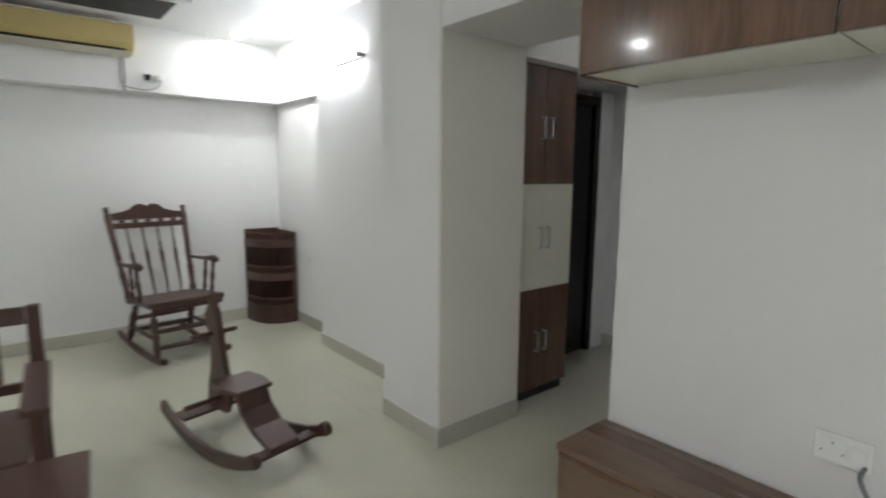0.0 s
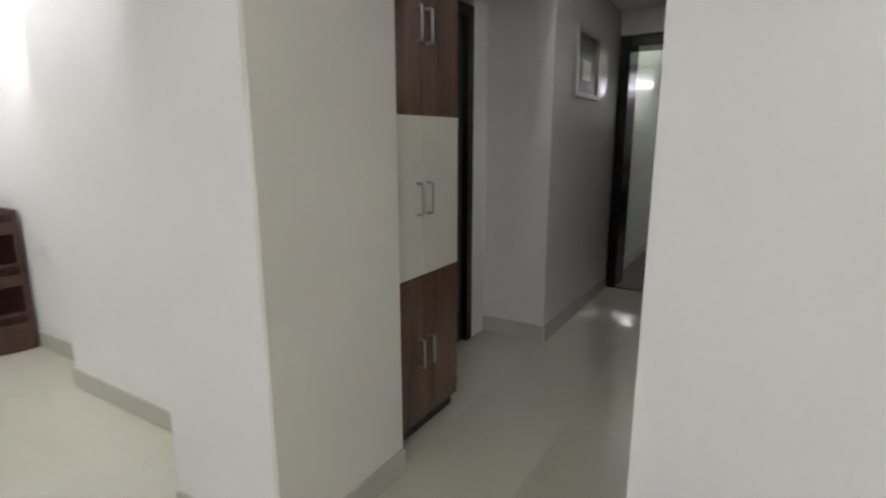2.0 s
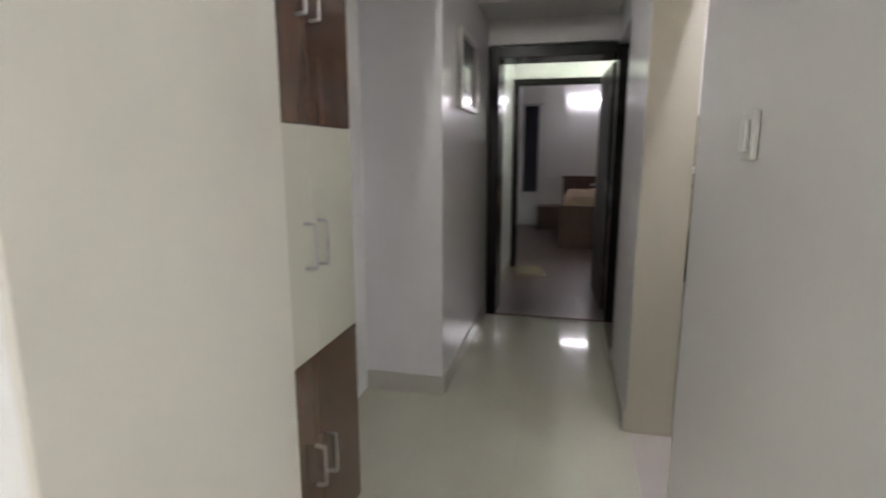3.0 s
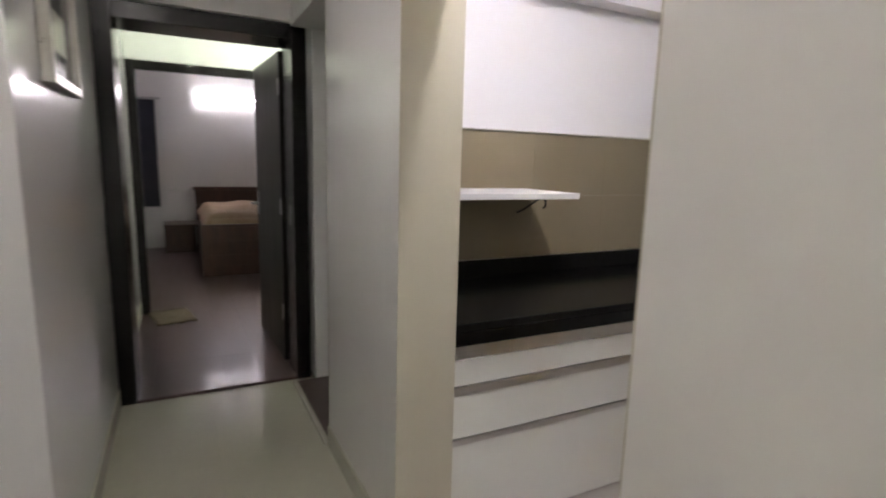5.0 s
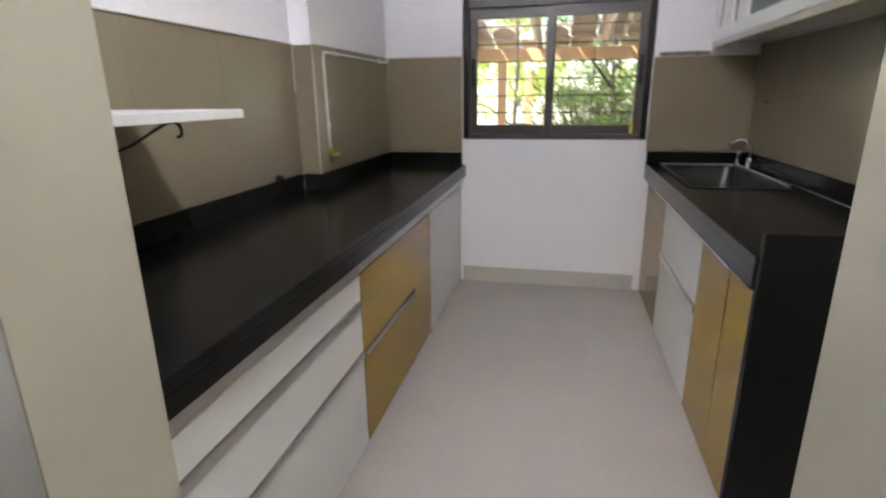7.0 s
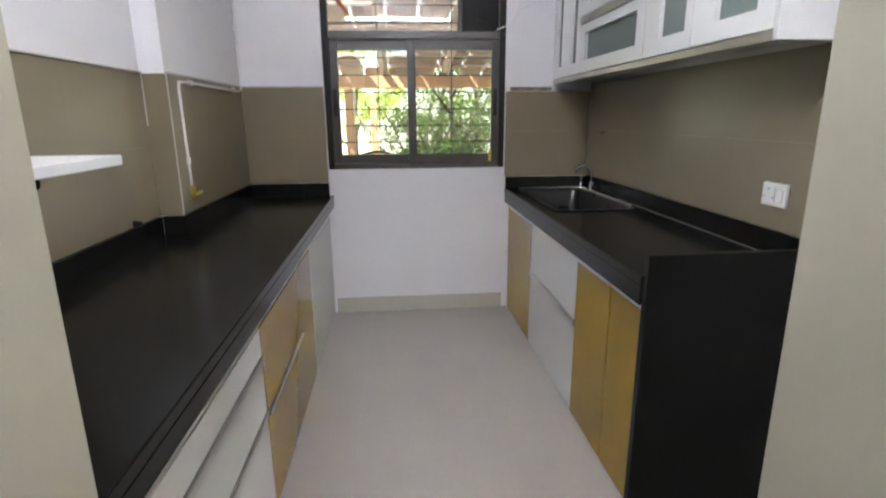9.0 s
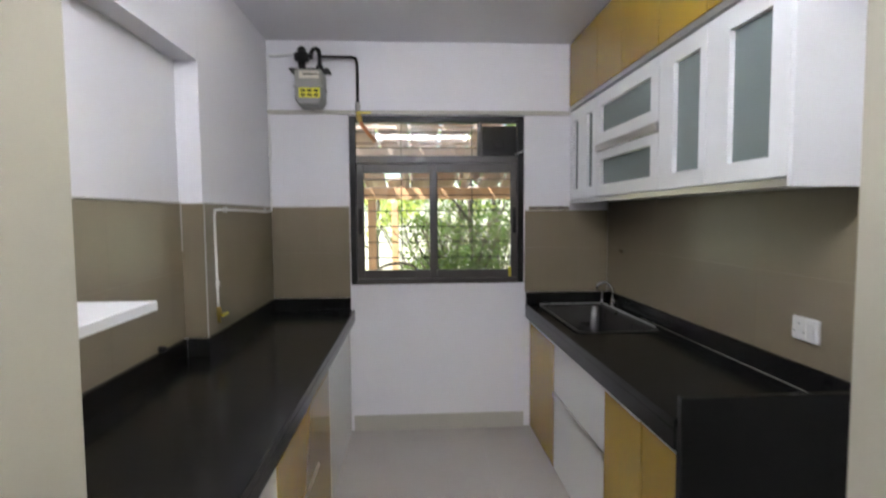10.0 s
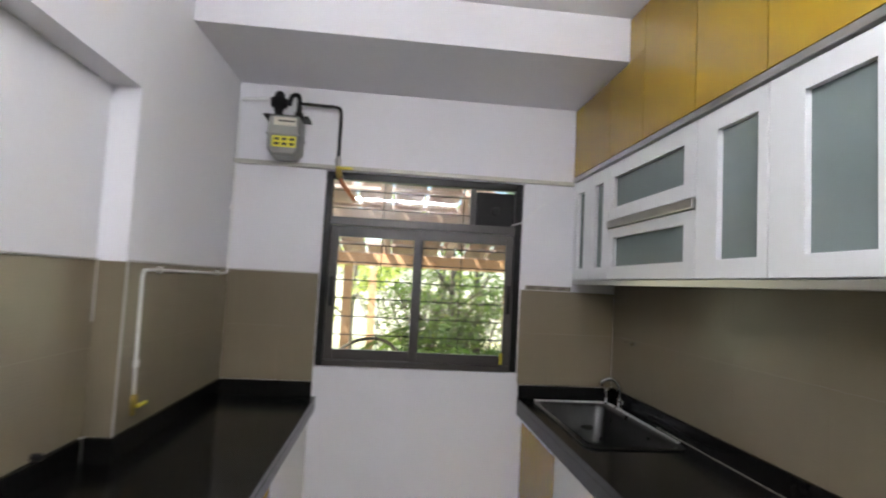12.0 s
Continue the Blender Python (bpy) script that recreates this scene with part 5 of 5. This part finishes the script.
def leaf_cloud(bm, centre, spread, count, size, rnd, droop=0.4):
    for _ in range(count):
        while True:
            p = Vector((rnd.uniform(-1, 1), rnd.uniform(-1, 1), rnd.uniform(-1, 1)))
            if p.length < 1:
                break
        c = Vector(centre) + Vector((p.x * spread[0], p.y * spread[1], p.z * spread[2]))
        s = size * rnd.uniform(0.6, 1.4)
        d = Vector((rnd.uniform(-1, 1), rnd.uniform(-1, 1), rnd.uniform(-1, 0.5) - droop)).normalized()
        w = d.cross(Vector((rnd.uniform(-1, 1), rnd.uniform(-1, 1), rnd.uniform(-1, 1)))).normalized() * s * 0.17
        n_ = d.cross(w).normalized() * s * 0.06
        v = [bm.verts.new(q) for q in (c, c + d * s * 0.45 + w + n_, c + d * s, c + d * s * 0.45 - w + n_, )]
        m = bm.verts.new(c + d * s * 0.5)
        bm.faces.new((v[0], v[1], m))
        bm.faces.new((v[1], v[2], m))
        bm.faces.new((v[2], v[3], m))
        bm.faces.new((v[3], v[0], m))


def tree(x, y, height, seed, label, mat, leaf=0.2, count=240, spread=0.8):
    rnd = random.Random(seed)
    t = thing("tree", label, "tree", (x, y, -0.36))
    trunk = [(0, 0, 0), (rnd.uniform(-0.1, 0.1), 0.05, height * 0.3), (rnd.uniform(-0.2, 0.2), rnd.uniform(-0.1, 0.1), height * 0.65), (rnd.uniform(-0.3, 0.3), 0, height)]
    pts = bend(trunk, 4)
    bt = pipe(pts, [0.07 * (1 - 0.75 * k / len(pts)) for k in range(len(pts))], 8)
    bl = bmesh.new()
    for k in range(9):
        base = pts[min(len(pts) - 1, 3 + k)]
        a = rnd.uniform(0, 6.28)
        reach = spread * rnd.uniform(0.6, 1.1)
        tip = base + Vector((math.cos(a) * reach, math.sin(a) * reach, rnd.uniform(0.2, 0.7)))
        midp = base.lerp(tip, 0.5) + Vector((0, 0, 0.12))
        pipe([base, midp, tip], [0.028, 0.018, 0.008], 6, bt)
        for q, c in ((midp, 0.4), (tip, 0.6)):
            leaf_cloud(bl, q, (0.42, 0.42, 0.34), int(count * c / 3), leaf, rnd)
    part("trunk", bt, BARK, t, smooth=True)
    tagged(part("crown", bl, mat, t), "", "", "", "stuff")


tree(2.75, -6.8, 2.6, 3, "garden tree with dense narrow green leaves", LEAF, 0.13, 170, 0.75)
tree(2.1, -8.2, 3.4, 5, "garden tree with dense green leaves", LEAF, 0.15, 190, 0.9)
tree(3.0, -7.6, 2.9, 7, "young garden tree with pale green leaves", LEAF_PALE, 0.13, 150, 0.6)
tree(4.6, -11.0, 4.2, 9, "pale green tree beyond the terrace", LEAF_PALE, 0.2, 380, 1.4)
tree(2.2, -12.0, 4.6, 11, "tall green tree beyond the terrace", LEAF, 0.2, 420, 1.5)
tree(6.6, -12.5, 4.4, 13, "pale green tree near the boundary wall", LEAF_PALE, 0.2, 380, 1.5)
tree(0.0, -11.5, 4.4, 17, "green tree near the boundary wall", LEAF, 0.2, 380, 1.5)


def palm(x, y, seed, n, length, label):
    rnd = random.Random(seed)
    t = thing("palm_plant", label, "plant", (x, y, -0.35))
    for k in range(n):
        a = 2 * math.pi * k / n + rnd.uniform(-0.3, 0.3)
        up = rnd.uniform(0.9, 1.5)
        ln = length * rnd.uniform(0.7, 1.1)
        stem = bend([(0, 0, 0), (math.cos(a) * 0.15 * ln, math.sin(a) * 0.15 * ln, up * ln * 0.55), (math.cos(a) * 0.5 * ln, math.sin(a) * 0.5 * ln, up * ln * 0.8), (math.cos(a) * ln, math.sin(a) * ln, up * ln * 0.62)], 6)
        bm = pipe(stem, 0.008, 5)
        for i, p in enumerate(stem[5:]):
            d = (stem[min(i + 6, len(stem) - 1)] - stem[i + 4]).normalized()
            for s in (-1, 1):
                side = d.cross(Vector((0, 0, 1))).normalized() * s
                tip = p + side * 0.26 + d * 0.16 - Vector((0, 0, 0.10))
                w = d * 0.018
                v = [bm.verts.new(q) for q in (p - w, p.lerp(tip, 0.5) - w * 1.3 + Vector((0, 0, 0.03)), tip, p.lerp(tip, 0.5) + w * 1.3 + Vector((0, 0, 0.03)), p + w)]
                bm.faces.new(v)
        part("frond", bm, LEAF, t)


palm(2.62, -4.9, 23, 11, 1.05, "bright green palm with broad arching fronds")
palm(2.9, -5.9, 21, 9, 1.2, "green palm with arching fronds in the garden")
palm(3.2, -6.4, 22, 8, 1.0, "small green palm with arching fronds")
hoop = thing("bent_branch", "dark bent bare branch before the window", "branch", (3.85, -3.0, -0.28))
part("stem", pipe(bend([(-0.55, 0, 0.0), (-0.45, 0, 0.75), (-0.2, 0, 1.22), (0.05, 0, 1.30), (0.3, 0, 1.15), (0.45, 0, 0.8), (0.5, 0, 0.0)], 6), 0.014, 7), BARK, hoop, smooth=True)
part("stem", pipe(bend([(-0.5, 0.05, 0.0), (-0.1, 0.1, 0.9), (0.35, 0.05, 1.18), (0.7, 0.0, 1.0)], 6), 0.011, 7), BARK, hoop, smooth=True)


def shrub(x, y, seed, height, label):
    """A bush of many thin forking twigs with small leaves at their ends."""
    rnd = random.Random(seed)
    t = thing("shrub", label, "shrub", (x, y, -0.36))
    bt, bl = bmesh.new(), bmesh.new()
    for _ in range(16):
        a, lean_ = rnd.uniform(0, 6.28), rnd.uniform(0.1, 0.5)
        tip = Vector((math.cos(a) * lean_ * height, math.sin(a) * lean_ * height, height * rnd.uniform(0.7, 1.0)))
        mid_ = tip * 0.5 + Vector((rnd.uniform(-0.1, 0.1), rnd.uniform(-0.1, 0.1), 0.1))
        pipe([(0, 0, 0), mid_, tip], [0.016, 0.011, 0.005], 5, bt)
        for _k in range(9):
            p = mid_.lerp(tip, rnd.uniform(-0.4, 0.9))
            q = p + Vector((rnd.uniform(-0.35, 0.35), rnd.uniform(-0.35, 0.35), rnd.uniform(0.0, 0.4)))
            pipe([p, q], [0.006, 0.003], 4, bt)
            leaf_cloud(bl, q, (0.16, 0.16, 0.14), 9, 0.075, rnd, 0.1)
    part("twigs", bt, BARK, t)
    tagged(part("leaves", bl, LEAF, t), "", "", "", "stuff")


shrub(3.05, -6.1, 31, 1.9, "twiggy dark green shrub in the garden")
shrub(2.35, -6.6, 32, 2.1, "twiggy dark green shrub beside a tree")
shrub(3.42, -6.9, 33, 2.2, "tall twiggy shrub with small leaves")

# ---- laid pieces: floor tiles and wall tiles ----


def tiles(name, parent, mat, cells, thick, axis, gap=0.00015):
    """Tiles as pieces of their own; alike ones share a mesh. cells: (u0, u1, v0, v1, base)."""
    shared = {}
    for u0, u1, v0, v1, base in cells:
        key = (round(u1 - u0, 4), round(v1 - v0, 4))
        if key not in shared:
            w, h = key[0] / 2 - gap, key[1] / 2 - gap
            bounds = {"z": (-w, w, -h, h, 0, thick), "x-": (-thick, 0, -w, w, -h, h), "x+": (0, thick, -w, w, -h, h), "y": (-w, w, 0, thick, -h, h)}[axis]
            b = box(*bounds, 0.0003, None, 1)
            data = bpy.data.meshes.new(name)
            b.to_mesh(data)
            b.free()
            data.materials.append(mat)
            shared[key] = data
        ob = new(name, shared[key])
        cu, cv = (u0 + u1) / 2, (v0 + v1) / 2
        ob.location = {"z": (cu, cv, base), "x-": (base, cu, cv), "x+": (base, cu, cv), "y": (cu, base, cv)}[axis]
        ob.parent = parent


def grid(u0, u1, v0, v1, su, sv, base, du=0.0, dv=0.0):
    out = []
    us = sorted({u0, u1} | {u for u in (u0 + du + su * k for k in range(0, 60)) if u0 + 0.02 < u < u1 - 0.02})
    vs = sorted({v0, v1} | {v for v in (v0 + dv + sv * k for k in range(0, 60)) if v0 + 0.02 < v < v1 - 0.02})
    for a, b in zip(us, us[1:]):
        for c, d in zip(vs, vs[1:]):
            out.append((a, b, c, d, base))
    return out


floor = bpy.data.objects["floor"]
T = 0.80
tiles("tile", floor, TILE, grid(WEST, 2.19, SOUTH, FAR - 0.015, T, T, -0.0058), 0.0058, "z")
tiles("tile", floor, TILE, grid(2.19, 5.798, 1.305, 2.262, T, T, -0.0058, 0.4, 0.5), 0.0058, "z")
tiles("tile", floor, TILE, grid(2.19, 2.546, 2.262, FAR - 0.015, T, T, -0.0058), 0.0058, "z")
tiles("tile", floor, TILE, grid(2.702, 4.278, 2.262, 2.798, T, T, -0.0058), 0.0058, "z")
tiles("tile", floor, KITCHEN_TILE, grid(2.387, 4.743, WY + 0.005, 1.303, 0.6, 0.6, -0.0058, 0.3, 0.2), 0.0058, "z")
ALU_TRIM = material("grey_white_trim", (0.5, 0.48, 0.44), 0.4)
BED = material("beige_tile_joint", (0.28, 0.24, 0.17), 0.6)
for x0, x1, y0, y1, z0, z1 in ((4.7435, 4.745, -0.658, 1.104, CL + 0.085, 1.51), (4.6435, 4.645, -1.768, -0.664, CL + 0.085, 1.51), (2.385, 2.3858, -1.76, 1.10, CR + 0.085, 1.533),
                               (WX1 + 0.004, 4.634, WY, WY + 0.0008, CL + 0.085, 1.51), (2.398, WX0 - 0.004, WY, WY + 0.0008, CR + 0.077, 1.48)):
    structure(mesh("tile_bed", box(x0, x1, y0, y1, z0, z1), BED), "beige joints between wall tiles", "wall")
niche = bpy.data.objects["wall_kitchen_left"]
ZT, ZR, ZM = CL + 0.085, CR + 0.085, 1.51
tiles("tile", niche, SPLASH, grid(-0.658, 1.104, ZT, ZM, 0.45, 0.30, 4.744, 0.12, 0.30), 0.008, "x-")
pier = bpy.data.objects["wall_kitchen_pier"]
tiles("tile", pier, SPLASH, grid(-1.768, -0.664, ZT, ZM, 0.45, 0.30, 4.644, 0.2, 0.30), 0.008, "x-")
tiles("tile", pier, SPLASH, [(4.638, 4.735, ZT, ZM, -0.662)], 0.008, "y")
tiles("tile", bpy.data.objects["wall_window_left"], SPLASH, grid(WX1 + 0.004, 4.634, ZT, ZM, 0.45, 0.30, WY + 0.001, 0.2, 0.30), 0.008, "y")
tiles("tile", bpy.data.objects["wall_window_right"], SPLASH, grid(2.3945, WX0 - 0.004, CR + 0.077, ZM - 0.03, 0.45, 0.30, WY + 0.001, 0.2, 0.30), 0.008, "y")
tiles("border_tile", bpy.data.objects["wall_window_right"], BORDER, grid(2.66, WX0 - 0.03, ZM - 0.028, ZM - 0.002, 0.09, 0.05, WY + 0.001), 0.008, "y")
tiles("tile", bpy.data.objects["wall_television"], SPLASH, grid(-1.76, 1.10, ZR, 1.533, 0.45, 0.30, 2.386, 0.2, 0.30), 0.008, "x+")
for x0, x1, y0, y1 in ((4.730, 4.744, -0.655, 1.106), (4.630, 4.644, -1.768, -0.664)):
    structure(mesh("trim", box(x0, x1, y0, y1, ZM + 0.001, ZM + 0.007, 0.002), ALU_TRIM), "white tile trim", "trim")
structure(mesh("trim", box(WX1 + 0.004, 4.63, WY + 0.001, WY + 0.014, ZM + 0.001, ZM + 0.007, 0.002), ALU_TRIM), "white tile trim", "trim")
for x, y in ((4.6335, -0.6515), (4.7345, -0.6515)):
    structure(mesh("trim", box(x - 0.0025, x + 0.0025, y - 0.002, y + 0.003, ZT if x < 4.7 else 1.30, ZM), ALU_TRIM), "white tile corner trim", "trim")
tiles("plank", bpy.data.objects["floor_bedroom"], WOOD_FLOOR, grid(5.885, 11.415, -1.195, 2.255, 1.2, 0.2, -0.0058, 0.5, 0.1), 0.0058, "z", 0.0003)
